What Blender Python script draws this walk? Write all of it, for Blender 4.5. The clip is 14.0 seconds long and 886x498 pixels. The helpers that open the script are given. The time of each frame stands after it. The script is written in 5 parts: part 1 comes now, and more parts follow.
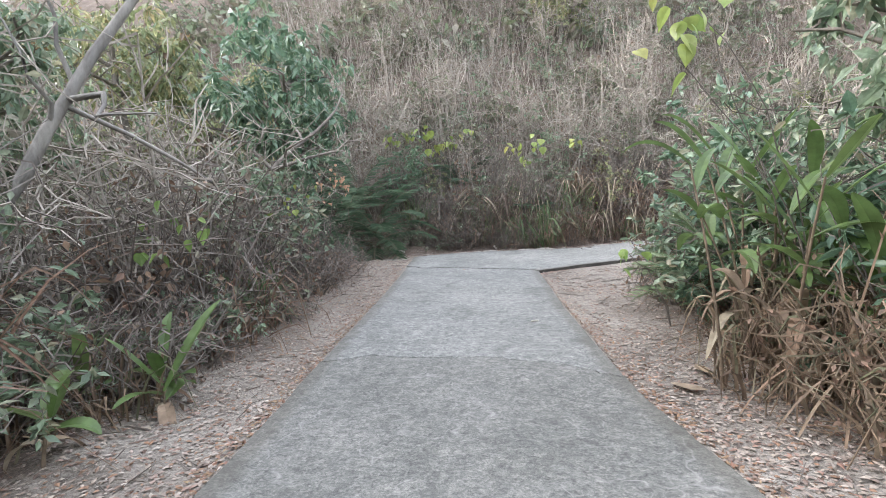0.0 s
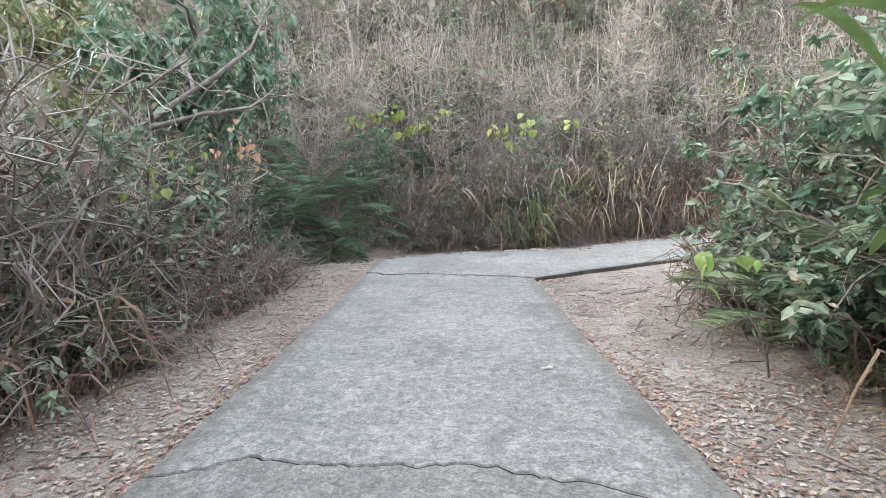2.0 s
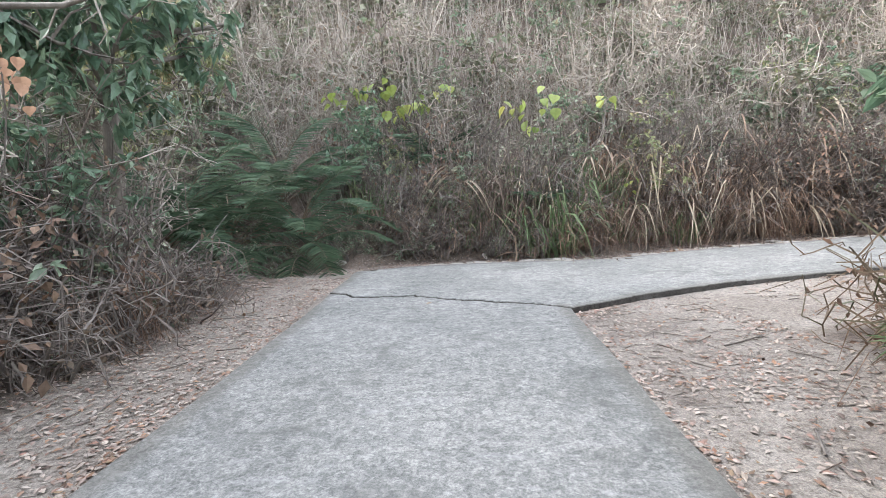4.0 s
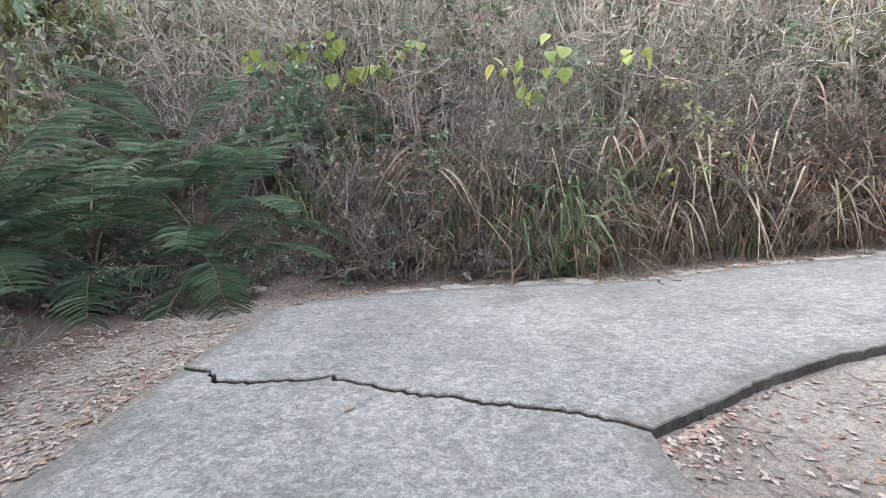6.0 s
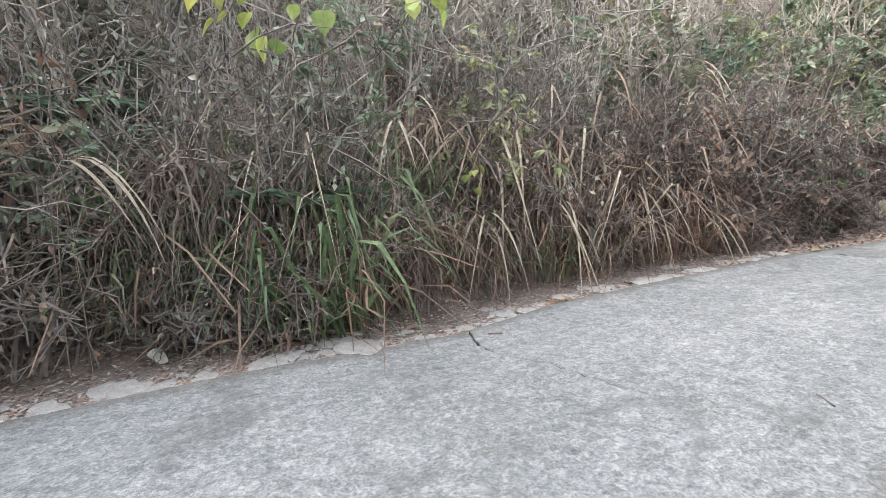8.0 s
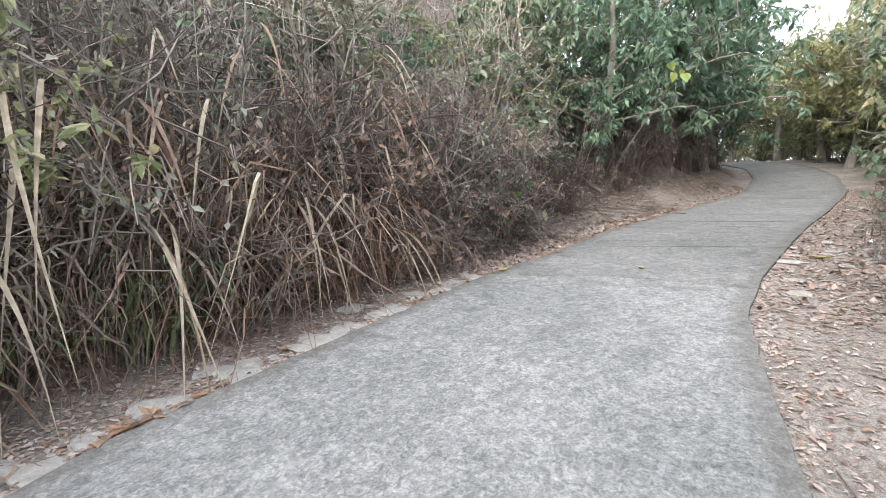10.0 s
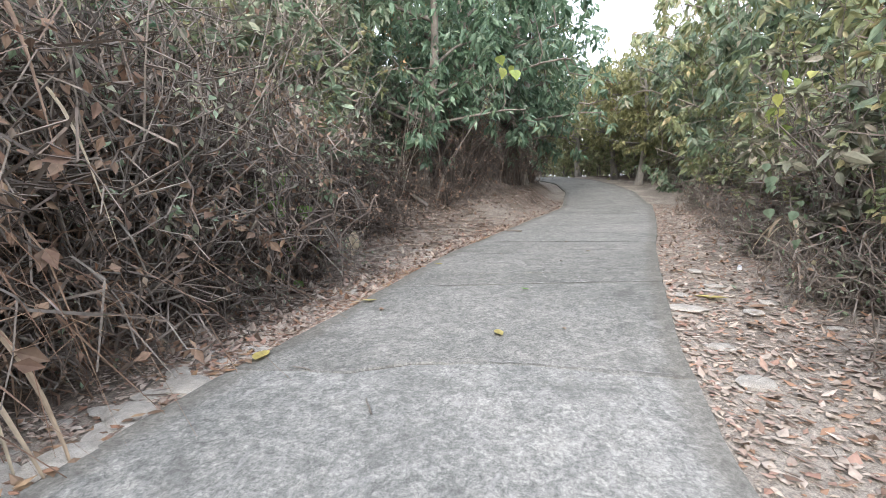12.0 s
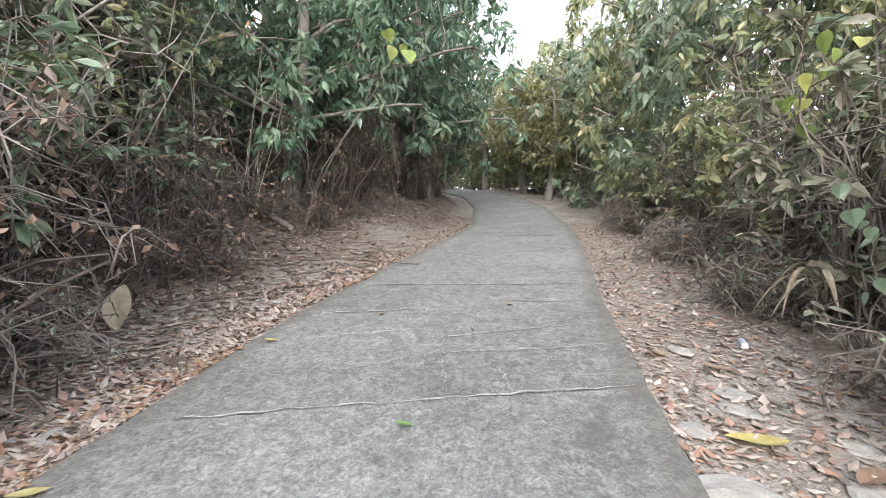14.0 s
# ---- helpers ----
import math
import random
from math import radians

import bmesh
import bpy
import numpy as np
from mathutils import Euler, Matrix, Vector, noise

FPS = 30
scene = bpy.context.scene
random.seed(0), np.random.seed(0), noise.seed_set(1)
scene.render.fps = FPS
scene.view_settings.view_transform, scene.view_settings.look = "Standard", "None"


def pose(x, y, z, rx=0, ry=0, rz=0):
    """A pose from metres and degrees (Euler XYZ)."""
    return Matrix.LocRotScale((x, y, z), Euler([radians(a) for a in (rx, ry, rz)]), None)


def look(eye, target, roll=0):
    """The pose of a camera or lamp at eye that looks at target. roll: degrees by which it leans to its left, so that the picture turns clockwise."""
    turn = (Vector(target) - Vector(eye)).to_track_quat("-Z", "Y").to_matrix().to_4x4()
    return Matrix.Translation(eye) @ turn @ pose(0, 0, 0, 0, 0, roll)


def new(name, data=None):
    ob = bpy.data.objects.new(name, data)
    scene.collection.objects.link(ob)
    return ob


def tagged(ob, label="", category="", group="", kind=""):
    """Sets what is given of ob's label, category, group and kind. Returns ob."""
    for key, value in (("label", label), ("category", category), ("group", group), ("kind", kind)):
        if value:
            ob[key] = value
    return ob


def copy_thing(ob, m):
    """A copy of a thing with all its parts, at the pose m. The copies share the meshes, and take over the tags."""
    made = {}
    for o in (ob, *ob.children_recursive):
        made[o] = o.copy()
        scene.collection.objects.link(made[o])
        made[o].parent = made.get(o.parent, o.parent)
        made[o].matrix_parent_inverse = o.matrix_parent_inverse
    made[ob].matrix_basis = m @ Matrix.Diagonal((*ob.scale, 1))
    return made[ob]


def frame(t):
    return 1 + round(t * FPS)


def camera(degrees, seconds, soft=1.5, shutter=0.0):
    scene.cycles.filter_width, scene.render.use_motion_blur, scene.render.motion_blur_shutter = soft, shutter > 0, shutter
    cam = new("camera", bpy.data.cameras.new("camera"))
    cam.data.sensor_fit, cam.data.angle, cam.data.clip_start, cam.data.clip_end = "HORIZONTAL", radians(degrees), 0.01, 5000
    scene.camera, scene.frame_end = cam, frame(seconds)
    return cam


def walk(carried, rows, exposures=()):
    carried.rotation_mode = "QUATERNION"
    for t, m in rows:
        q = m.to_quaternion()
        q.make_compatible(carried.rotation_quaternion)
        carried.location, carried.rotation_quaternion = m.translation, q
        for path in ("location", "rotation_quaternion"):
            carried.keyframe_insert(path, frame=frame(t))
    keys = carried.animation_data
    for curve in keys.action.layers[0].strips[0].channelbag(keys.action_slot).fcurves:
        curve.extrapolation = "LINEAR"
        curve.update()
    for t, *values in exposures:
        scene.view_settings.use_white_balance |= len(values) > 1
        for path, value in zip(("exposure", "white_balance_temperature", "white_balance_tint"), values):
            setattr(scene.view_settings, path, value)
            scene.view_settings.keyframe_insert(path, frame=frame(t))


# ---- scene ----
# ---- camera and walk ----
cam = camera(85.8, 14.0, soft=0.65)
PATH = [
    (0, (0.299, -2.775, 1.752), (0.132, -0.794, 1.537), -2.3),
    (0.5, (0.248, -2.149, 1.664), (0.108, -0.166, 1.447), -2.1),
    (1, (0.282, -1.499, 1.613), (0.168, 0.486, 1.396), -2.2),
    (1.5, (0.252, -0.837, 1.544), (0.164, 1.149, 1.327), -2.1),
    (2, (0.289, -0.218, 1.486), (0.21, 1.768, 1.269), -2.0),
    (2.5, (0.298, 0.416, 1.426), (0.218, 2.403, 1.217), -1.8),
    (3, (0.312, 1.061, 1.366), (0.229, 3.048, 1.158), -1.8),
    (3.2, (0.302, 1.341, 1.361), (0.216, 3.329, 1.152), -1.7),
    (5.3, (0.511, 4.623, 1.301), (0.383, 6.607, 1.085), -2.1),
    (5.5, (0.524, 4.931, 1.331), (0.415, 6.916, 1.109), -2.0),
    (6, (0.527, 5.674, 1.318), (0.478, 7.66, 1.091), -2.0),
    (6.5, (0.617, 6.427, 1.338), (0.656, 8.413, 1.105), -2.0),
    (7, (0.752, 7.172, 1.322), (0.974, 9.145, 1.081), -1.9),
    (7.5, (1.052, 7.794, 1.363), (1.543, 9.716, 1.11), -1.8),
    (8, (1.449, 8.404, 1.401), (2.219, 10.232, 1.149), -1.6),
    (8.5, (1.766, 8.764, 1.456), (2.813, 10.448, 1.196), -1.3),
    (9, (2.296, 9.108, 1.44), (3.589, 10.61, 1.174), -0.9),
    (9.2, (2.519, 9.27, 1.459), (3.902, 10.69, 1.191), -0.8),
    (11.3, (5.435, 10.525, 1.382), (7.306, 11.2, 1.17), 0.2),
    (11.5, (5.695, 10.589, 1.396), (7.587, 11.206, 1.187), 0.2),
    (12, (6.352, 10.699, 1.445), (8.288, 11.154, 1.237), 0.3),
    (12.5, (7.046, 10.696, 1.519), (9.012, 10.998, 1.319), 0.3),
    (13, (7.709, 10.752, 1.552), (9.691, 10.943, 1.363), 0.4),
    (13.5, (8.369, 10.682, 1.613), (10.358, 10.807, 1.44), 0.5),
    (14, (9.022, 10.695, 1.638), (11.013, 10.78, 1.476), 0.8),
]
EXPOSURE = [(0, 1.95, 5950, 13), (3, 2.1, 5950, 13), (6, 2.02, 5950, 13), (9, 1.85, 5950, 13), (12, 1.75, 5950, 13), (14, 1.8, 5950, 13)]
walk(cam, [(t, look(eye, target, roll)) for t, eye, target, roll in PATH], EXPOSURE)

# ---- sky and sun ----
SUN_UP, SUN_ROUND = 27.0, 276.0
world = bpy.data.worlds.new("sky")
scene.world = world
world.use_nodes = True
wn = world.node_tree
sky = wn.nodes.new("ShaderNodeTexSky")
sky.sky_type, sky.sun_disc = "NISHITA", False
sky.sun_elevation, sky.sun_rotation = radians(SUN_UP), radians(SUN_ROUND)
sky.dust_density, sky.air_density, sky.ozone_density = 5.0, 1.0, 1.0
haze = wn.nodes.new("ShaderNodeMix")
haze.data_type = "RGBA"
haze.inputs[0].default_value = 0.65
haze.inputs[7].default_value = (7.0, 7.05, 7.15, 1)
wn.links.new(sky.outputs[0], haze.inputs[6])
wn.links.new(haze.outputs[2], wn.nodes["Background"].inputs[0])
wn.nodes["Background"].inputs[1].default_value = 0.15
sun = new("sun", bpy.data.lights.new("sun", "SUN"))
sun.data.energy, sun.data.angle, sun.data.color = 1.2, radians(30), (1.0, 0.95, 0.88)
az, up = radians(SUN_ROUND), radians(SUN_UP)
sun_dir = Vector((math.sin(az) * math.cos(up), math.cos(az) * math.cos(up), math.sin(up)))
sun.matrix_world = look(sun_dir * 50, (0, 0, 0))


# ---- materials ----
def shader(name):
    m = bpy.data.materials.new(name)
    m.use_nodes = True
    nt = m.node_tree
    return m, nt, nt.nodes["Principled BSDF"], nt.nodes["Material Output"]


def ramp(nt, fac, stops):
    r = nt.nodes.new("ShaderNodeValToRGB")
    el = r.color_ramp.elements
    while len(el) < len(stops):
        el.new(0.5)
    for e, (p, c) in zip(el, stops):
        e.position, e.color = p, (*c, 1)
    nt.links.new(fac, r.inputs[0])
    return r.outputs[0]


def blend(nt, fac, a, b, mode="MIX"):
    n = nt.nodes.new("ShaderNodeMix")
    n.data_type, n.blend_type = "RGBA", mode
    for socket, v in ((n.inputs[0], fac), (n.inputs[6], a), (n.inputs[7], b)):
        if isinstance(v, (int, float)):
            socket.default_value = v
        elif isinstance(v, tuple):
            socket.default_value = (*v, 1)
        else:
            nt.links.new(v, socket)
    return n.outputs[2]


def grain(nt, scale, detail=4, rough=0.6, distort=0.0, where="Object", stretch=None):
    t = nt.nodes.new("ShaderNodeTexCoord")
    n = nt.nodes.new("ShaderNodeTexNoise")
    n.inputs["Scale"].default_value, n.inputs["Detail"].default_value = scale, detail
    n.inputs["Roughness"].default_value, n.inputs["Distortion"].default_value = rough, distort
    src = t.outputs[where]
    if stretch:
        mp = nt.nodes.new("ShaderNodeMapping")
        mp.inputs["Scale"].default_value = stretch
        nt.links.new(src, mp.inputs[0])
        src = mp.outputs[0]
    nt.links.new(src, n.inputs["Vector"])
    return n.outputs["Fac"]


def relief(nt, bsdf, height, strength, distance=0.02):
    b = nt.nodes.new("ShaderNodeBump")
    b.inputs["Strength"].default_value, b.inputs["Distance"].default_value = strength, distance
    nt.links.new(height, b.inputs["Height"])
    nt.links.new(b.outputs[0], bsdf.inputs["Normal"])


def plant_mat(name, colours, rough=0.7, thin=0.0, speck=12.0, single=False):
    """Leaves, blades and twigs: colour by piece, mottled, with light passing through thin ones."""
    m, nt, bsdf, out = shader(name)
    if single:
        rnd = nt.nodes.new("ShaderNodeObjectInfo").outputs["Random"]
    else:
        rnd = nt.nodes.new("ShaderNodeNewGeometry").outputs["Random Per Island"]
    n = len(colours)
    base = ramp(nt, rnd, [(i / max(1, n - 1), c) for i, c in enumerate(colours)])
    mott = ramp(nt, grain(nt, speck), [(0.3, (0.62, 0.6, 0.55)), (0.7, (1.2, 1.2, 1.15))])
    col = blend(nt, 1.0, base, mott, "MULTIPLY")
    nt.links.new(col, bsdf.inputs["Base Color"])
    bsdf.inputs["Roughness"].default_value = rough
    bsdf.inputs["Specular IOR Level"].default_value = 0.5
    if thin:
        tr = nt.nodes.new("ShaderNodeBsdfTranslucent")
        nt.links.new(col, tr.inputs[0])
        mx = nt.nodes.new("ShaderNodeMixShader")
        mx.inputs[0].default_value = thin
        nt.links.new(bsdf.outputs[0], mx.inputs[1])
        nt.links.new(tr.outputs[0], mx.inputs[2])
        nt.links.new(mx.outputs[0], out.inputs[0])
    return m


def value_of(nt, name):
    at = nt.nodes.new("ShaderNodeAttribute")
    at.attribute_name = name
    return at.outputs["Fac"]


def plus(nt, a, b, op="ADD"):
    n = nt.nodes.new("ShaderNodeMath")
    n.operation = op
    for socket, v in ((n.inputs[0], a), (n.inputs[1], b)):
        if isinstance(v, (int, float)):
            socket.default_value = v
        else:
            nt.links.new(v, socket)
    return n.outputs[0]


def scratches(nt, scale, width, wander, stretch):
    """Thin wandering lines: 1 on a line, 0 beside it."""
    t = nt.nodes.new("ShaderNodeTexCoord")
    n = nt.nodes.new("ShaderNodeTexNoise")
    n.inputs["Scale"].default_value, n.inputs["Detail"].default_value = 1.7, 3
    nt.links.new(t.outputs["Object"], n.inputs["Vector"])
    mp = nt.nodes.new("ShaderNodeMapping")
    mp.inputs["Scale"].default_value = stretch
    nt.links.new(blend(nt, wander, t.outputs["Object"], n.outputs["Color"], "ADD"), mp.inputs[0])
    v = nt.nodes.new("ShaderNodeTexVoronoi")
    v.feature = "DISTANCE_TO_EDGE"
    v.inputs["Scale"].default_value = scale
    nt.links.new(mp.outputs[0], v.inputs["Vector"])
    return ramp(nt, v.outputs["Distance"], [(0.0, (1, 1, 1)), (width, (0, 0, 0))])


def concrete_mat():
    m, nt, bsdf, out = shader("weathered_concrete")
    big = grain(nt, 0.55, 5, 0.65, 0.4)
    mid = grain(nt, 5.0, 8, 0.78, 0.3)
    fine = grain(nt, 55, 5, 0.85)
    base = ramp(nt, big, [(0.25, (0.128, 0.131, 0.122)), (0.5, (0.168, 0.169, 0.158)), (0.75, (0.212, 0.21, 0.196))])
    base = blend(nt, 1.0, base, ramp(nt, mid, [(0.3, (0.72, 0.73, 0.73)), (0.5, (1, 1, 1)), (0.7, (1.2, 1.19, 1.17))]), "MULTIPLY")
    base = blend(nt, 1.0, base, ramp(nt, fine, [(0.34, (0.55, 0.55, 0.55)), (0.5, (1, 1, 1)), (0.64, (1.42, 1.41, 1.38))]), "MULTIPLY")
    patch = grain(nt, 17, 5, 0.7, 0.9)
    base = blend(nt, 1.0, base, ramp(nt, patch, [(0.36, (0.7, 0.71, 0.7)), (0.5, (1, 1, 1)), (0.62, (1.36, 1.36, 1.33))]), "MULTIPLY")
    # pale scuffs, trowel smears and scratches
    smear = ramp(nt, grain(nt, 2.2, 7, 0.72, 1.6, stretch=(1.0, 2.6, 1)), [(0.55, (0, 0, 0)), (0.7, (1, 1, 1))])
    base = blend(nt, blend(nt, 0.4, (0, 0, 0), smear), base, (0.31, 0.31, 0.297))
    worn = ramp(nt, grain(nt, 1.1, 4, 0.7, 0.6), [(0.46, (0, 0, 0)), (0.56, (1, 1, 1))])
    broken = ramp(nt, grain(nt, 9, 4, 0.7), [(0.36, (0, 0, 0)), (0.5, (1, 1, 1))])
    line = blend(nt, 1.0, blend(nt, 1.0, scratches(nt, 1.9, 0.02, 1.1, (1.0, 0.4, 0.3)), worn, "MULTIPLY"), broken, "MULTIPLY")
    line = blend(nt, 1.0, line, ramp(nt, value_of(nt, "tone"), [(0.62, (1, 1, 1)), (0.8, (0.06, 0.06, 0.06))]), "MULTIPLY")
    base = blend(nt, blend(nt, 0.42, (0, 0, 0), line), base, (0.4, 0.395, 0.375))
    dark = ramp(nt, grain(nt, 1.3, 6, 0.7, 0.8), [(0.3, (1, 1, 1)), (0.46, (0, 0, 0))])
    base = blend(nt, blend(nt, 0.65, (0, 0, 0), dark), base, (0.082, 0.083, 0.075))
    # low tone darkens and browns a whole slab; soil and algae along the margins
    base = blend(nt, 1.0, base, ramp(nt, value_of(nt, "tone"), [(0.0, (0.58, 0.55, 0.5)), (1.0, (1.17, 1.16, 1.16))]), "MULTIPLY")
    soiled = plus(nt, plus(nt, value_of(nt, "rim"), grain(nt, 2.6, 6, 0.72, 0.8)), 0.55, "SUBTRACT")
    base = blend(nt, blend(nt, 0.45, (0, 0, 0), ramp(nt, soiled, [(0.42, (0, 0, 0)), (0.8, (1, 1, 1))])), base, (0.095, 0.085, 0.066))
    nt.links.new(base, bsdf.inputs["Base Color"])
    bsdf.inputs["Roughness"].default_value = 0.9
    bsdf.inputs["Specular IOR Level"].default_value = 0.25
    relief(nt, bsdf, blend(nt, 0.5, fine, patch), 0.5, 0.012)
    return m


def soil_mat(name, a, b, c, bump=0.5):
    m, nt, bsdf, out = shader(name)
    big = grain(nt, 0.8, 6, 0.65, 0.5)
    fine = grain(nt, 26, 6, 0.75, 0.6)
    grit = grain(nt, 90, 3, 0.7)
    base = ramp(nt, big, [(0.32, a), (0.52, b), (0.7, c)])
    base = blend(nt, 1.0, base, ramp(nt, fine, [(0.34, (0.55, 0.52, 0.5)), (0.52, (1, 1, 1)), (0.68, (1.25, 1.22, 1.15))]), "MULTIPLY")
    base = blend(nt, 1.0, base, ramp(nt, grit, [(0.35, (0.75, 0.75, 0.75)), (0.65, (1.2, 1.2, 1.2))]), "MULTIPLY")
    nt.links.new(base, bsdf.inputs["Base Color"])
    bsdf.inputs["Roughness"].default_value = 0.95
    bsdf.inputs["Specular IOR Level"].default_value = 0.2
    relief(nt, bsdf, blend(nt, 0.6, fine, grit), bump, 0.03)
    return m


def bark_mat(name, a, b, c):
    m, nt, bsdf, out = shader(name)
    n1 = grain(nt, 9, 6, 0.7, 0.5, stretch=(1, 1, 0.25))
    n2 = grain(nt, 1.6, 4, 0.6)
    base = ramp(nt, n1, [(0.3, a), (0.5, b), (0.7, c)])
    base = blend(nt, 1.0, base, ramp(nt, n2, [(0.35, (0.7, 0.7, 0.7)), (0.65, (1.25, 1.25, 1.2))]), "MULTIPLY")
    nt.links.new(base, bsdf.inputs["Base Color"])
    bsdf.inputs["Roughness"].default_value = 0.9
    relief(nt, bsdf, n1, 0.8, 0.03)
    return m


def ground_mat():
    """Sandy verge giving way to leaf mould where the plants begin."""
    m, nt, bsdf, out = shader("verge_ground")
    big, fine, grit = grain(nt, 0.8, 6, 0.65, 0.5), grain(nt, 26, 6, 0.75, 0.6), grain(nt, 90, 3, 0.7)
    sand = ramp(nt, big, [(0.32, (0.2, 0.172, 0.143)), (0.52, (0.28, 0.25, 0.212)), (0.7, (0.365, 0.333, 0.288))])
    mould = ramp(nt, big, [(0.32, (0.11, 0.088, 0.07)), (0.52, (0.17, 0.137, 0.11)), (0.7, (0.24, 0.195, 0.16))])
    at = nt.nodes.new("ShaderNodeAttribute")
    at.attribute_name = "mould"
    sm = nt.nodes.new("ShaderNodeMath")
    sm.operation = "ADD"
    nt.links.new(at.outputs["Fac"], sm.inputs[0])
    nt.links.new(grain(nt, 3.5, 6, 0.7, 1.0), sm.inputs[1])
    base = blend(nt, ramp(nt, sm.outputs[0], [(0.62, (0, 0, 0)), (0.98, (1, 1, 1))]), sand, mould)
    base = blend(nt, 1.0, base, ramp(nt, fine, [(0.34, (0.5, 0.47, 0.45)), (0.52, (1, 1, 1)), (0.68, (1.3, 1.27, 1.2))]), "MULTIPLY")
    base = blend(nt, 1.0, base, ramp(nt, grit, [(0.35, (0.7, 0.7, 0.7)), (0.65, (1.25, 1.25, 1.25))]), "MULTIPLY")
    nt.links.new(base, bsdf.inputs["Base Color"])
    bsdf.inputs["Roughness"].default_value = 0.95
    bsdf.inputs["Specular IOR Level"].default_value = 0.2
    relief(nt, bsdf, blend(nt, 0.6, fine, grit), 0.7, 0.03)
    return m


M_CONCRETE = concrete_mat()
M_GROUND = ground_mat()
# Slab sides: soiled concrete, darkened further so open cracks carry their shade.
M_SIDE = soil_mat("soiled_shaded_slab_side", (0.05, 0.046, 0.04), (0.085, 0.08, 0.07), (0.13, 0.125, 0.112))
M_STONE = soil_mat("grey_rubble", (0.3, 0.285, 0.25), (0.4, 0.38, 0.34), (0.5, 0.475, 0.43))
M_BARK = bark_mat("grey_bark", (0.11, 0.095, 0.08), (0.19, 0.165, 0.14), (0.28, 0.25, 0.215))
M_PALEBARK = bark_mat("pale_bark", (0.13, 0.12, 0.105), (0.21, 0.195, 0.175), (0.28, 0.265, 0.24))
M_TWIG = plant_mat("dry_twig", [(0.105, 0.086, 0.074), (0.166, 0.139, 0.124), (0.139, 0.122, 0.108), (0.218, 0.194, 0.174), (0.164, 0.120, 0.100)], 0.85)
M_DARKTWIG = plant_mat("dark_twig", [(0.05, 0.04, 0.034), (0.1, 0.08, 0.066), (0.075, 0.06, 0.05), (0.15, 0.122, 0.1)], 0.85)
M_PALETWIG = plant_mat("pale_twig", [(0.250, 0.213, 0.181), (0.375, 0.335, 0.294), (0.306, 0.275, 0.240), (0.450, 0.413, 0.365)], 0.85)
M_DRYLEAF = plant_mat("dry_leaf", [(0.167, 0.114, 0.082), (0.244, 0.181, 0.134), (0.195, 0.157, 0.131), (0.321, 0.258, 0.196), (0.257, 0.142, 0.088)], 0.8, 0.25)
M_LITTER = plant_mat("fallen_leaf", [(0.090, 0.064, 0.053), (0.329, 0.196, 0.125), (0.165, 0.122, 0.104), (0.299, 0.242, 0.206), (0.388, 0.334, 0.290), (0.240, 0.194, 0.169), (0.455, 0.405, 0.361), (0.265, 0.152, 0.115), (0.348, 0.301, 0.265), (0.414, 0.347, 0.287)], 0.8)
M_EDGELEAF = plant_mat("russet_fallen_leaf", [(0.162, 0.085, 0.060), (0.307, 0.204, 0.119), (0.218, 0.111, 0.076), (0.363, 0.264, 0.162), (0.113, 0.072, 0.051), (0.266, 0.187, 0.128)], 0.75, 0.1)
M_STRAW = plant_mat("straw_blade", [(0.28, 0.22, 0.16), (0.42, 0.35, 0.26), (0.33, 0.265, 0.2), (0.5, 0.44, 0.34), (0.23, 0.165, 0.12)], 0.7, 0.25)
M_RUST = plant_mat("rusty_blade", [(0.140, 0.088, 0.063), (0.238, 0.149, 0.104), (0.194, 0.134, 0.099), (0.311, 0.216, 0.151), (0.134, 0.091, 0.067)], 0.75, 0.2)
M_GREENBLADE = plant_mat("green_blade", [(0.08, 0.13, 0.055), (0.13, 0.19, 0.085), (0.2, 0.26, 0.125), (0.11, 0.165, 0.08), (0.33, 0.33, 0.19)], 0.55, 0.3)
M_LEAF = plant_mat("dull_green_leaf", [(0.131, 0.188, 0.118), (0.188, 0.263, 0.164), (0.263, 0.338, 0.236), (0.163, 0.225, 0.155), (0.356, 0.406, 0.302), (0.325, 0.288, 0.197)], 0.38, 0.4)
M_DARKLEAF = plant_mat("dark_green_leaf", [(0.088, 0.156, 0.104), (0.142, 0.226, 0.146), (0.198, 0.291, 0.191), (0.116, 0.190, 0.124), (0.283, 0.355, 0.232)], 0.32, 0.38)
M_SUNLEAF = plant_mat("olive_leaf", [(0.174, 0.217, 0.110), (0.246, 0.289, 0.146), (0.347, 0.354, 0.184), (0.215, 0.259, 0.146), (0.463, 0.389, 0.218)], 0.4, 0.4)
M_PALM = plant_mat("palm_leaf", [(0.045, 0.085, 0.05), (0.08, 0.14, 0.08), (0.14, 0.2, 0.125), (0.06, 0.105, 0.062)], 0.6, 0.25)
M_PALMPALE = plant_mat("pale_palm_leaf", [(0.1, 0.16, 0.08), (0.16, 0.225, 0.115), (0.23, 0.285, 0.165), (0.12, 0.175, 0.09)], 0.42, 0.3)
M_CANNA = plant_mat("broad_green_leaf", [(0.092, 0.158, 0.044), (0.133, 0.205, 0.068), (0.113, 0.179, 0.059), (0.167, 0.227, 0.083)], 0.4, 0.35, 6.0, True)
M_STALK = plant_mat("brown_stalk", [(0.11, 0.075, 0.05), (0.2, 0.14, 0.09), (0.15, 0.115, 0.08), (0.12, 0.125, 0.07)], 0.7, 0.0, 12.0)
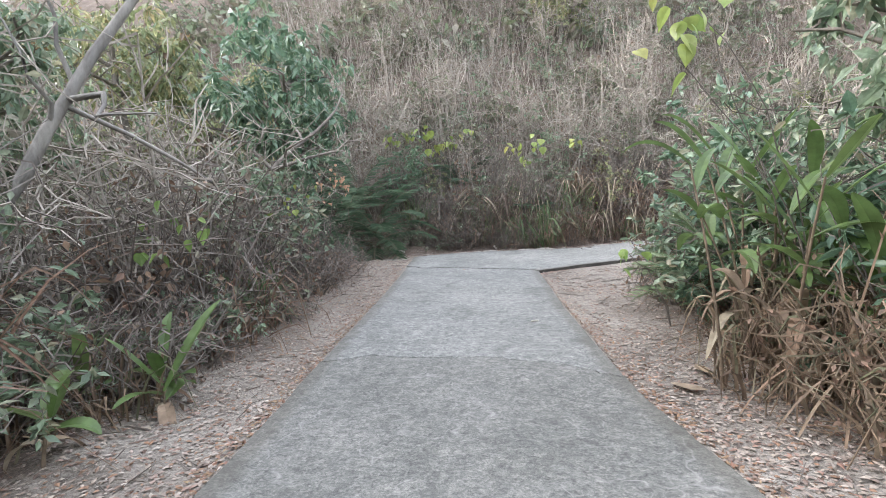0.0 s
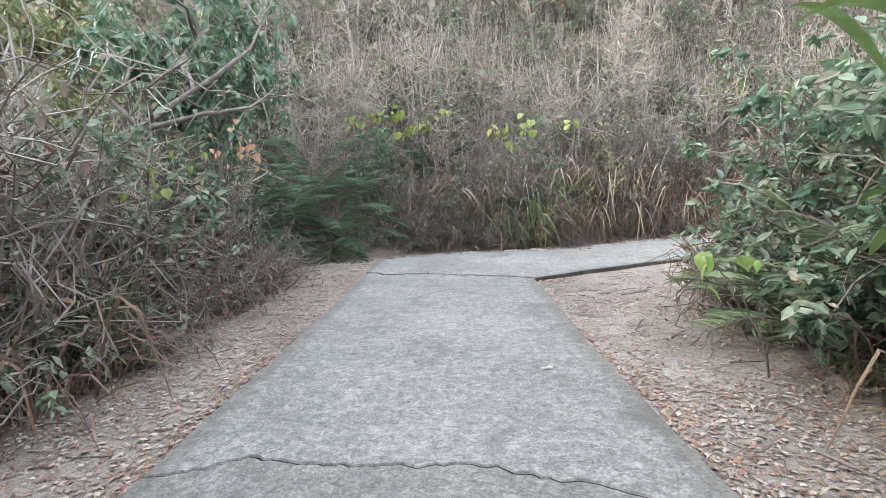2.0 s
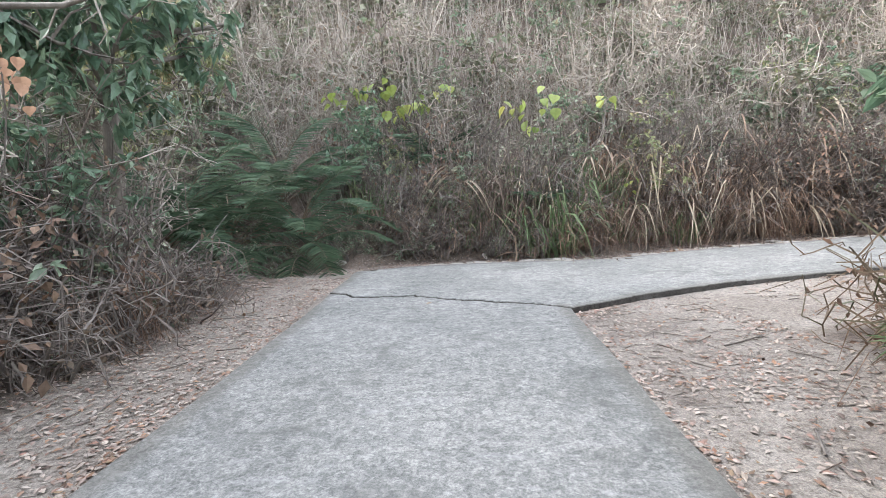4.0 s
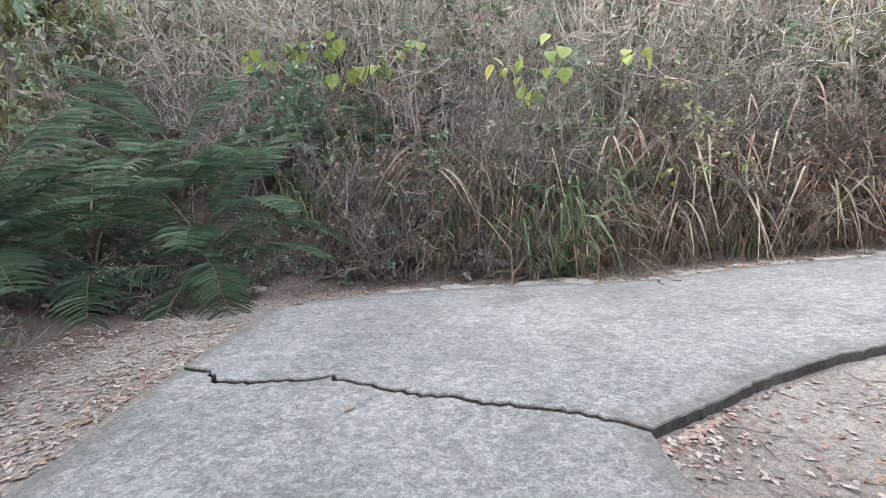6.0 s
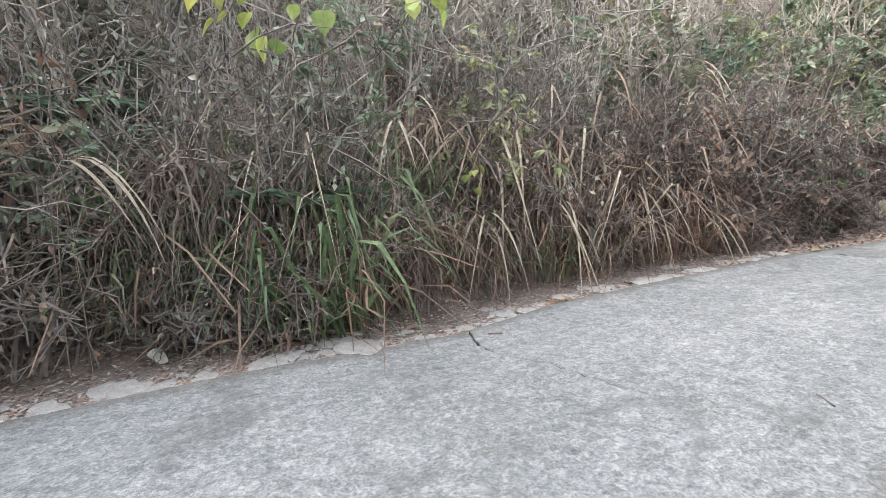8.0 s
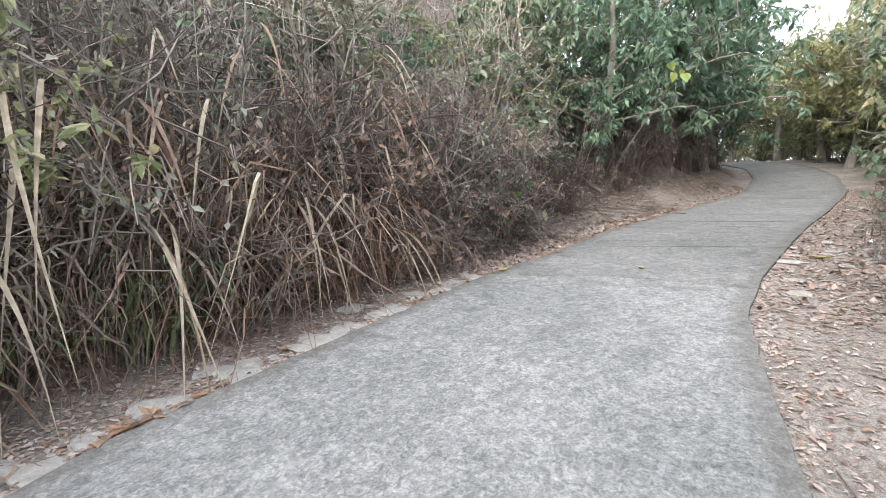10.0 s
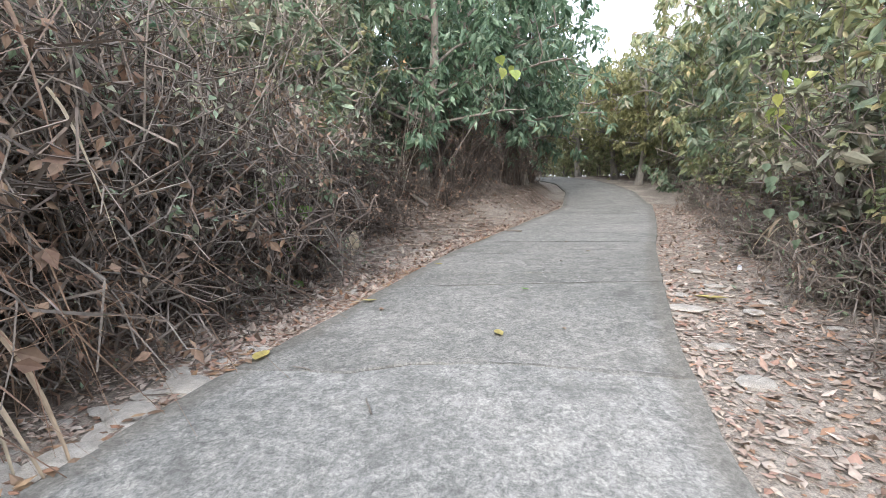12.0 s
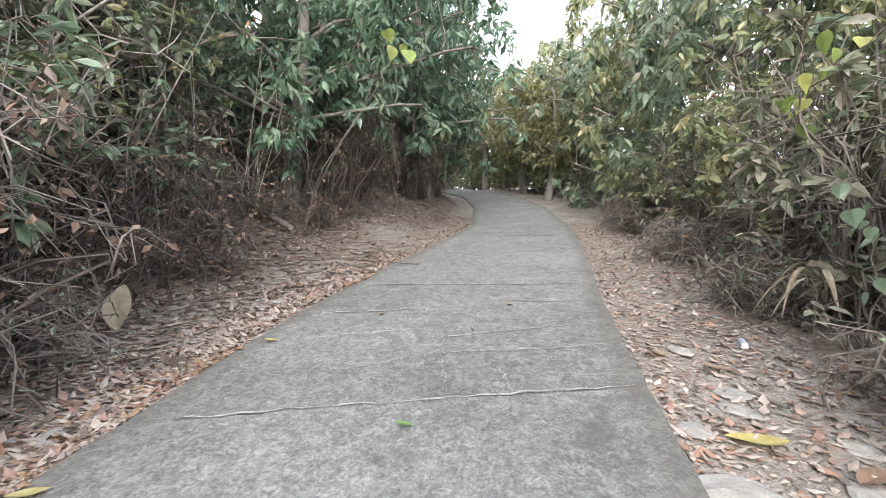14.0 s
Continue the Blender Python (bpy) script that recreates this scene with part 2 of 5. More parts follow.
M_THATCH = plant_mat("grey_thatch", [(0.07, 0.052, 0.042), (0.2, 0.155, 0.122), (0.13, 0.1, 0.082), (0.3, 0.24, 0.185), (0.1, 0.066, 0.05), (0.17, 0.135, 0.11)], 0.8, 0.2)
# Yellow-olive leaf; the gold of low sunlight is mixed into its colour.
M_SUNGOLD = plant_mat("sun_gilded_olive_leaf", [(0.180, 0.209, 0.099), (0.280, 0.285, 0.136), (0.361, 0.342, 0.173), (0.235, 0.257, 0.124)], 0.45, 0.4)
M_PANICLE = plant_mat("rust_blossom", [(0.3, 0.19, 0.1), (0.38, 0.26, 0.14), (0.27, 0.2, 0.11)], 0.8, 0.2)
M_PINK = plant_mat("pink_leaf", [(0.5, 0.26, 0.2), (0.55, 0.36, 0.24), (0.45, 0.2, 0.16)], 0.6, 0.3)
M_GREYLEAF = plant_mat("grey_olive_leaf", [(0.177, 0.188, 0.142), (0.260, 0.269, 0.206), (0.152, 0.192, 0.115), (0.322, 0.304, 0.243), (0.218, 0.185, 0.147), (0.187, 0.237, 0.137)], 0.7, 0.25)
M_SEAM = soil_mat("pale_mortar", (0.2, 0.2, 0.19), (0.28, 0.28, 0.267), (0.36, 0.36, 0.343), 0.3)
M_PLASTIC = plant_mat("dirty_white_plastic", [(0.62, 0.58, 0.52), (0.7, 0.67, 0.62)], 0.5, 0.3)
M_TIN = bark_mat("crushed_tin", (0.2, 0.26, 0.34), (0.5, 0.52, 0.55), (0.62, 0.64, 0.66))
M_YELLOW = plant_mat("yellow_fallen_leaf", [(0.400, 0.336, 0.106), (0.360, 0.320, 0.141), (0.320, 0.336, 0.114)], 0.6, 0.2, 10.0, True)
M_BROWNLEAF = plant_mat("brown_fallen_leaf", [(0.230, 0.148, 0.099), (0.280, 0.204, 0.145), (0.201, 0.146, 0.109), (0.335, 0.259, 0.173)], 0.75, 0.1, 10.0, True)
M_PALELEAF = plant_mat("bleached_leaf", [(0.34, 0.285, 0.205), (0.42, 0.37, 0.285), (0.28, 0.21, 0.145)], 0.75, 0.25, 10.0, True)


# ---- mesh building ----
def mesh_of(name, verts, quads, smooth=False):
    verts, quads = np.asarray(verts, dtype=np.float32), np.asarray(quads, dtype=np.int32)
    me = bpy.data.meshes.new(name)
    me.vertices.add(len(verts))
    me.vertices.foreach_set("co", verts.ravel())
    me.loops.add(quads.size)
    me.loops.foreach_set("vertex_index", quads.ravel())
    me.polygons.add(len(quads))
    me.polygons.foreach_set("loop_start", np.arange(0, quads.size, 4, dtype=np.int32))
    me.polygons.foreach_set("use_smooth", np.full(len(quads), smooth, dtype=bool))
    me.update(calc_edges=True)
    return me


def join(*pieces):
    vs, qs, k = [], [], 0
    for v, q in pieces:
        vs.append(v)
        qs.append(np.asarray(q) + k)
        k += len(v)
    return np.concatenate(vs), np.concatenate(qs)


def part(name, geo, material, parent=None, label="", smooth=False):
    """One mesh object from (verts, quads), a shared mesh, or a bmesh, under a thing or part."""
    if isinstance(geo, bpy.types.Mesh):
        me = geo
    elif isinstance(geo, bmesh.types.BMesh):
        me = bpy.data.meshes.new(name)
        geo.to_mesh(me)
        geo.free()
        for p in me.polygons:
            p.use_smooth = smooth
    else:
        me = mesh_of(name, *geo, smooth)
    if not me.materials:
        me.materials.append(material)
    ob = new(name, me)
    if parent:
        ob.parent = parent
    if label:
        tagged(ob, label)
    return ob


def tubes(p, r, sides=3):
    """Round stems: p (n, k, 3) paths, r (n, k) radii."""
    n, k, _ = p.shape
    t = np.gradient(p, axis=1)
    t /= np.linalg.norm(t, axis=2, keepdims=True) + 1e-9
    ref = np.where(np.abs(t[:, :, 2:3]) > 0.9, np.array([1.0, 0, 0]), np.array([0, 0, 1.0]))
    a = np.cross(t, ref)
    a /= np.linalg.norm(a, axis=2, keepdims=True) + 1e-9
    b = np.cross(t, a)
    ang = np.arange(sides) * 2 * np.pi / sides
    v = p[:, :, None] + r[:, :, None, None] * (a[:, :, None] * np.cos(ang)[None, None, :, None] + b[:, :, None] * np.sin(ang)[None, None, :, None])
    i = np.arange(n)[:, None, None] * k * sides + np.arange(k - 1)[None, :, None] * sides
    s, s1 = np.arange(sides), (np.arange(sides) + 1) % sides
    q = np.stack([i + s, i + s1, i + sides + s1, i + sides + s], -1)
    return v.reshape(-1, 3), q.reshape(-1, 4)


def ribbons(p, w, side=None, fold=0.25):
    """Blades with a folded middle: p (n, k, 3) paths, w (n, k) half widths."""
    n, k, _ = p.shape
    t = np.gradient(p, axis=1)
    t /= np.linalg.norm(t, axis=2, keepdims=True) + 1e-9
    if side is None:
        ang = rng.uniform(0, 2 * np.pi, n)
        side = np.stack([np.cos(ang), np.sin(ang), rng.uniform(-0.3, 0.3, n)], 1)
    a = side[:, None] - t * (t * side[:, None]).sum(2, keepdims=True)
    a /= np.linalg.norm(a, axis=2, keepdims=True) + 1e-9
    b = np.cross(t, a)
    ww = w[:, :, None]
    v = np.stack([p - a * ww + b * ww * fold, p, p + a * ww + b * ww * fold], 2)
    i = np.arange(n)[:, None, None] * k * 3 + np.arange(k - 1)[None, :, None] * 3
    s = np.arange(2)
    q = np.stack([i + s, i + s + 1, i + 3 + s + 1, i + 3 + s], -1)
    return v.reshape(-1, 3), q.reshape(-1, 4)


def leaves(at, way, size, width=0.28, droop=0.2, fold=0.12, flat=False, fine=False):
    """Small leaves: at (n, 3), pointing along way (n, 3), length size (n)."""
    n = len(at)
    way = way / (np.linalg.norm(way, axis=1, keepdims=True) + 1e-9)
    up = np.tile(np.array([0, 0, 1.0]), (n, 1)) if flat else rng.normal(0, 0.6, (n, 3)) + np.array([0, 0, 1.0])
    sd = np.cross(way, up)
    sd /= np.linalg.norm(sd, axis=1, keepdims=True) + 1e-9
    nm = np.cross(sd, way)
    s = size[:, None]
    if fine:
        # broad leaves: eight corners, rounded sides
        def across(f, k):
            return at + way * s * f + sd * s * width * k - nm * s * (fold * (1 - abs(k)) + droop * f * f - 0.03)
        v = np.stack([at, across(0.28, -0.85), across(0.3, 0), across(0.28, 0.85), across(0.66, -0.8), across(0.68, 0), across(0.66, 0.8), across(1.0, 0)], 1).reshape(-1, 3)
        k = np.arange(n)[:, None] * 8
        q = np.stack([np.concatenate([k + c for c in f], 1) for f in ((0, 2, 5, 1), (1, 5, 7, 4), (0, 3, 5, 2), (3, 6, 7, 5))], 1)
        return v, q.reshape(-1, 4)
    mid = at + way * s * 0.48 - nm * s * fold
    left = at + way * s * 0.42 - sd * s * width
    right = at + way * s * 0.42 + sd * s * width
    tip = at + way * s - nm * s * droop
    v = np.stack([at, left, mid, right, tip], 1).reshape(-1, 3)
    k = np.arange(n)[:, None] * 5
    q = np.stack([np.concatenate([k, k + 2, k + 4, k + 1], 1), np.concatenate([k, k + 3, k + 4, k + 2], 1)], 1)
    return v, q.reshape(-1, 4)


rng = np.random.default_rng(7)


def smooth01(a, b, x):
    t = np.clip((x - a) / (b - a), 0, 1)
    return t * t * (3 - 2 * t)


def wobble(x, y, f, seed=0.0):
    return (np.sin(x * f + 1.3 * np.sin(y * f * 0.7 + seed)) + np.sin(y * f * 1.13 + 1.7 * np.sin(x * f * 0.61 + seed * 2)) + 0.5 * np.sin((x + y) * f * 2.3 + seed)) / 2.5


# ---- the plan ----
LEFT_Y, LEFT_X = (-30, -0.5, 1.5, 6, 8.8, 11.4), (-1.3, -1.36, -1.53, -1.58, -1.66, -1.8)
RIGHT_Y, RIGHT_X = (-30, -0.3, 1.5, 4.5, 8.1), (1.78, 1.74, 1.62, 1.54, 1.57)
FAR_X = (-40, -6, -1.8, -1.0, 0, 1.5, 3.4, 4.6, 7, 9, 11, 13.7, 17.5, 23, 29, 34, 38, 42, 46, 60, 90)
FAR_Y = (12.5, 11.6, 11.4, 11.93, 12.2, 12.42, 12.5, 12.78, 12.78, 12.76, 12.65, 12.42, 11.65, 10.5, 10.3, 10.75, 12.0, 14.3, 17.2, 30, 60)
NEAR_X = (1.57, 2.1, 2.7, 3.4, 4.4, 5.5, 8.4, 9.9, 11.6, 14.3, 17.7, 23, 28, 32, 36, 40, 44, 60, 90)
NEAR_Y = (8.1, 8.48, 8.85, 9.2, 9.46, 9.55, 9.9, 9.8, 9.57, 9.15, 8.5, 7.65, 7.45, 7.75, 8.6, 10.4, 13.0, 26.5, 56)


def left_x(y):
    return np.interp(y, LEFT_Y, LEFT_X)


def right_x(y):
    return np.interp(y, RIGHT_Y, RIGHT_X)


def far_y(x):
    return np.interp(x, FAR_X, FAR_Y)


def near_y(x):
    return np.interp(x, NEAR_X, NEAR_Y)


def deck(x, y):
    """Height of the concrete's top."""
    x, y = np.asarray(x, float), np.asarray(y, float)
    z = 0.09 * np.clip(1.2 - y, 0, 30)
    z = z + 0.06 * np.clip(x - 3.3, 0, 37) + 0.05 * np.clip(x - 24, 0, 16.3)
    return z - 0.035 * (np.clip(y, 6, 15) - 10.5) * smooth01(8, 11, x)


def outside(x, y):
    """Metres outside the concrete, below zero within it."""
    d1 = np.maximum(np.maximum(left_x(y) - x, x - right_x(y)), y - 9.5)
    d2 = np.maximum(np.maximum(y - far_y(x), near_y(np.maximum(x, 1.57)) - y), -1.75 - x)
    d2 = np.where(x < 1.57, np.maximum(d2, 8.2 - y), d2)
    return np.minimum(d1, d2)


def terrain(x, y):
    x, y = np.asarray(x, float), np.asarray(y, float)
    d = outside(x, y)
    z = deck(x, y)
    corner = smooth01(6.9, 8.1, y) * (1 - smooth01(5, 8, x)) * (x > 1.4) * (y < 10.5)
    verge = -0.035 - 0.035 * corner - 0.02 * smooth01(0, 0.3, d)
    z = z + verge - (0.2 + verge) * smooth01(-0.15, -0.4, d)
    # hill behind the junction and along the uphill road
    north = y - far_y(x)
    hill = 0.38 * smooth01(0.7, 1.7, north) + 0.35 * smooth01(0.35, 1.1, north) * smooth01(15, 19, x) * (1 - smooth01(30, 36, x)) + 0.8 * np.clip(north - 1.6, 0, 20) + 0.15 * np.clip(north - 6, 0, 16) + 0.3 * np.clip(north - 21.6, 0, 60)
    hill = np.where(x > 15, hill * (1 - 0.15 * smooth01(15, 30, x)), hill) * (1 - 0.9 * smooth01(42, 55, x))
    z = z + np.where(north > 0, hill, 0)
    west = np.clip(-2.9 - x, 0, 30)
    z = z + np.where(north > 0, 0, 0.1 * west * smooth01(0, 3, west) + 0.4 * np.clip(west - 4, 0, 14))
    wild = smooth01(0.2, 1.5, d)
    z = z + wild * (0.05 * wobble(x, y, 2.1) + 0.03 * wobble(x, y, 6.3, 2.0)) + 0.012 * wobble(x, y, 11, 5.0) * smooth01(0.05, 0.3, d)
    z = z + 0.045 * wobble(x, y, 7.5, 3.0) * smooth01(0.3, 0.9, north) * smooth01(9, 11, x) * (1 - smooth01(28, 32, x))
    far = np.hypot(x - 10, y - 5)
    return z * (1 - 0.6 * smooth01(80, 400, far))


def spacing(lo, hi, fine_lo, fine_hi, step):
    mid = np.arange(fine_lo, fine_hi, step)
    out, v, s = [], fine_hi, step
    while v < hi:
        out.append(v)
        s *= 1.18
        v += s
    low, v, s = [], fine_lo, step
    while v > lo:
        s *= 1.18
        v -= s
        low.append(v)
    return np.array(low[::-1] + list(mid) + out + [hi])


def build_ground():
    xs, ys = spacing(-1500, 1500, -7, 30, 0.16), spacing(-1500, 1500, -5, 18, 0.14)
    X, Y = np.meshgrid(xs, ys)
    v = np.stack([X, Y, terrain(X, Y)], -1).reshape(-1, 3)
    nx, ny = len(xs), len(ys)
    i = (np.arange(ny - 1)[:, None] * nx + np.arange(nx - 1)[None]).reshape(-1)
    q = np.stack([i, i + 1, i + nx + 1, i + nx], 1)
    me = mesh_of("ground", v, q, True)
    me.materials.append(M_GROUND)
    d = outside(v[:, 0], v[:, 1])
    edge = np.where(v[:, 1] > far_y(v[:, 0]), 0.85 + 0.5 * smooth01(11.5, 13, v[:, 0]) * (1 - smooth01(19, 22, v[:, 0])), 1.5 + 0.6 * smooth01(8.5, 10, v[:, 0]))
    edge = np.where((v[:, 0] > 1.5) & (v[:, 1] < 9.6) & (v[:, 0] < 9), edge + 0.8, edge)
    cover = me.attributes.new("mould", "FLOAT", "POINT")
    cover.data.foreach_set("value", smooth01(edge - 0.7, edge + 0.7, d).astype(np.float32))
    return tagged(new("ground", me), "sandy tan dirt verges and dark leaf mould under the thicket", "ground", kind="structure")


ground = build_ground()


# ---- concrete road, slab by slab ----
def along(pts, u):
    pts = np.array(pts, float)
    s = np.r_[0, np.cumsum(np.linalg.norm(np.diff(pts, axis=0), axis=1))]
    s /= s[-1]
    return np.stack([np.interp(u, s, pts[:, 0]), np.interp(u, s, pts[:, 1])], -1)


def ragged(pts, n, amp, seed):
    """A line resampled, broken sideways like a crack."""
    p = along(pts, np.linspace(0, 1, n))
    u = np.linspace(0, 1, n)
    t = np.gradient(p, axis=0)
    nrm = np.stack([-t[:, 1], t[:, 0]], 1) / (np.linalg.norm(t, axis=1, keepdims=True) + 1e-9)
    r = np.random.default_rng(seed)
    a = np.convolve(r.normal(0, 1, n + 8), np.ones(5) / 5, "same")[4:-4] + 0.5 * r.normal(0, 1, n)
    return p + nrm * (amp * a * np.clip(np.minimum(u, 1 - u) * 12, 0.15, 1))[:, None]


road = tagged(new("road"), "weathered grey concrete footpath cast in cracked slabs", "road", kind="structure")


def slab(low, high, lo_side, hi_side, gap=0.006, tone=1.0, lift=0.0, name="concrete_slab"):
    """One cast slab between two cross lines (low, high: point lists left to right) and two side lines."""
    nu, nv = len(low), len(lo_side)
    u, w = np.linspace(0, 1, nu)[None, :, None], np.linspace(0, 1, nv)[:, None, None]
    L, H, A, B = np.array(low)[None], np.array(high)[None], np.array(lo_side)[:, None], np.array(hi_side)[:, None]
    P = (1 - w) * L + w * H + (1 - u) * A + u * B - ((1 - u) * (1 - w) * L[:, :1] + u * (1 - w) * L[:, -1:] + (1 - u) * w * H[:, :1] + u * w * H[:, -1:])
    mid = P.reshape(-1, 2).mean(0)
    z = deck(P[..., 0], P[..., 1]) + 0.006 * wobble(P[..., 0], P[..., 1], 2.7, mid[0]) + lift * (1 - w[..., 0])
    top = np.concatenate([P, z[..., None]], -1)
    # draw the outer ring in a little so that joints stay open, and round it down
    quads = []
    i = (np.arange(nv - 1)[:, None] * nu + np.arange(nu - 1)[None]).reshape(-1)
    quads.append(np.stack([i, i + 1, i + nu + 1, i + nu], 1))
    loop = list(range(nu)) + [r * nu + nu - 1 for r in range(1, nv)] + [(nv - 1) * nu + c for c in range(nu - 2, -1, -1)] + [r * nu for r in range(nv - 2, 0, -1)]
    flat = top.reshape(-1, 3)
    rim = flat[loop, :2]
    tan = np.roll(rim, -1, 0) - np.roll(rim, 1, 0)
    inward = np.stack([-tan[:, 1], tan[:, 0]], 1) / (np.linalg.norm(tan, axis=1, keepdims=True) + 1e-9)
    if (rim[:, 0] * np.roll(rim[:, 1], -1) - rim[:, 1] * np.roll(rim[:, 0], -1)).sum() < 0:
        inward = -inward
    outer = flat[loop].copy()
    flat[loop, :2] += inward * (gap + 0.006)
    outer[:, :2] += inward * gap
    lip, low_ring = outer.copy(), outer.copy()
    lip[:, 2] -= 0.012
    low_ring[:, 2] -= 0.22
    m, k = len(loop), nu * nv
    j = np.arange(m)
    j1 = (j + 1) % m
    lp = np.array(loop)
    quads.append(np.stack([lp[j1], lp[j], k + j, k + j1], 1))
    quads.append(np.stack([k + j1, k + j, k + m + j, k + m + j1], 1))
    v = np.concatenate([flat, lip, low_ring])
    me = mesh_of(name, v, np.concatenate(quads), False)
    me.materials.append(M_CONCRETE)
    me.materials.append(M_SIDE)
    me.polygons.foreach_set("material_index", np.repeat([0, 1], [len(quads[0]) + m, m]).astype(np.int32))
    me.attributes.new("tone", "FLOAT", "POINT").data.foreach_set("value", np.full(len(v), tone, dtype=np.float32))
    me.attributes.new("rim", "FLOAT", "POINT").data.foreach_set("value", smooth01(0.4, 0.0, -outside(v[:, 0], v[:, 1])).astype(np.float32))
    return part(name, me, M_CONCRETE, road)


def path_line(pts, seed, n=45, amp=0.012):
    return ragged(pts, n, amp, seed)


def side_ys(fn, y0, y1, n, seed):
    y = np.linspace(y0, y1, n)
    return ragged(np.stack([fn(y), y], 1), n, 0.006, seed)


# approach path, walked northwards
cuts = [
    [(left_x(-14), -14), (right_x(-14), -14)],
    [(left_x(-8), -8), (right_x(-8), -8)],
    [(left_x(-3.4), -3.4), (right_x(-3.4), -3.4)],
    [(left_x(2.2), 2.2), (-1.22, 2.27), (-1.0, 2.41), (-0.42, 2.3), (0.29, 2.29), (0.93, 2.1), (right_x(1.68), 1.68)],
]
CRACK_A = [(-1.7, 9.33), (-1.43, 9.24), (-1.29, 9.02), (-0.9, 9.0), (-0.42, 9.05), (0.11, 8.77), (0.53, 8.63), (0.95, 8.49), (1.35, 8.34), (1.58, 8.16)]
cuts.append(CRACK_A)
lines = [path_line(c, 20 + i, 70, (0.004, 0.004, 0.004, 0.022, 0.024)[i]) for i, c in enumerate(cuts)]
for i in range(len(lines) - 1):
    a, b = lines[i], lines[i + 1]
    n = max(10, int(abs(b[0][1] - a[0][1]) * 6))
    A, B = side_ys(left_x, a[0][1], b[0][1], n, 40 + i), side_ys(right_x, a[-1][1], b[-1][1], n, 60 + i)
    A[0], A[-1], B[0], B[-1] = a[0], b[0], a[-1], b[-1]
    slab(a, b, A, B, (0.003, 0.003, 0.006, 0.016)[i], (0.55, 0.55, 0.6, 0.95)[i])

# junction slab
CRACK_B = [(4.3, 9.43), (4.2, 9.67), (4.12, 9.93), (3.93, 10.32), (3.72, 10.85), (3.61, 11.34), (3.35, 11.85), (3.33, 12.1), (3.42, 12.5)]
bot_pts = [tuple(p) for p in lines[-1]]
bot2 = ragged([(1.58, 8.16), (2.1, 8.48), (2.7, 8.85), (3.4, 9.2), (4.3, 9.43)], 40, 0.014, 81)
bot2[0] = bot_pts[-1]
low = np.array(bot_pts + [tuple(p) for p in bot2[1:]])
crack_b = path_line(CRACK_B, 30, 46, 0.02)
fx = np.linspace(-1.8, 3.42, len(low))
top_line = ragged(np.stack([fx, far_y(fx)], 1), len(low), 0.012, 82)
side_a = ragged([(-1.7, 9.33), (-1.74, 10.4), (-1.8, 11.4)], 46, 0.01, 83)
side_a[0], side_a[-1] = low[0], top_line[0]
low[-1], top_line[-1] = crack_b[0], crack_b[-1]
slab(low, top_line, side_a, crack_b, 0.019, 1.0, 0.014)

# uphill road, walked eastwards
JOINTS = [
    [(9.4, 9.83), (9.4, 10.3), (9.43, 10.77), (9.4, 11.16), (9.33, 11.59), (9.1, 12.0), (9.0, 12.76)],
    [(11.97, 9.52), (11.78, 11.04), (11.65, 11.8), (11.5, 12.6)],
    [(12.47, 9.45), (12.43, 10.2), (12.4, 10.9), (12.3, 11.7), (12.18, 12.55)],
    [(15.0, 9.03), (15.05, 10.5), (15.15, 12.12)],
    [(19.2, 8.25), (19.3, 11.3)],
    [(23.5, 7.6), (23.6, 10.5)],
] + [[(x, float(near_y(x))), (x - skew, float(far_y(x - skew)))] for x, skew in ((28, 0.0), (33, 0.3), (38, 1.0), (43, 2.0), (50, 2.0), (60, 2.0))]
prev = crack_b
for i, c in enumerate(JOINTS):
    cur = path_line(c, 90 + i, 46, 0.014 if i < 3 else 0.004)
    n = max(12, int(abs(cur[0][0] - prev[0][0]) * 5))
    xa, xb = np.linspace(prev[0][0], cur[0][0], n), np.linspace(prev[-1][0], cur[-1][0], n)
    A = ragged(np.stack([xa, near_y(xa)], 1), n, 0.01, 120 + i)
    B = ragged(np.stack([xb, far_y(xb)], 1), n, 0.012, 140 + i)
    A[0], A[-1], B[0], B[-1] = prev[0], cur[0], prev[-1], cur[-1]
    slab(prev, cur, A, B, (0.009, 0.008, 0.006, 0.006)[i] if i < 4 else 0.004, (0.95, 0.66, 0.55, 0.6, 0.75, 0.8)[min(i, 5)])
    prev = cur


# ---- seams and rubble on the road ----
def seam(x0, y0, x1, y1, w, seed):
    p = ragged([(x0, y0), (x1, y1)], 34, 0.02, seed)
    r = np.random.default_rng(seed)
    z = deck(p[:, 0], p[:, 1]) + 0.006
    path = np.concatenate([p, z[:, None]], 1)[None]
    half = (w * r.uniform(0.35, 1.2, 34) * np.clip(np.minimum(np.linspace(0, 1, 34), np.linspace(1, 0, 34)) * 9, 0.1, 1))[None]
    part("mortar_seam", ribbons(path, half, np.array([[1.0, 0.1, 0]]), -0.3), M_SEAM, road)


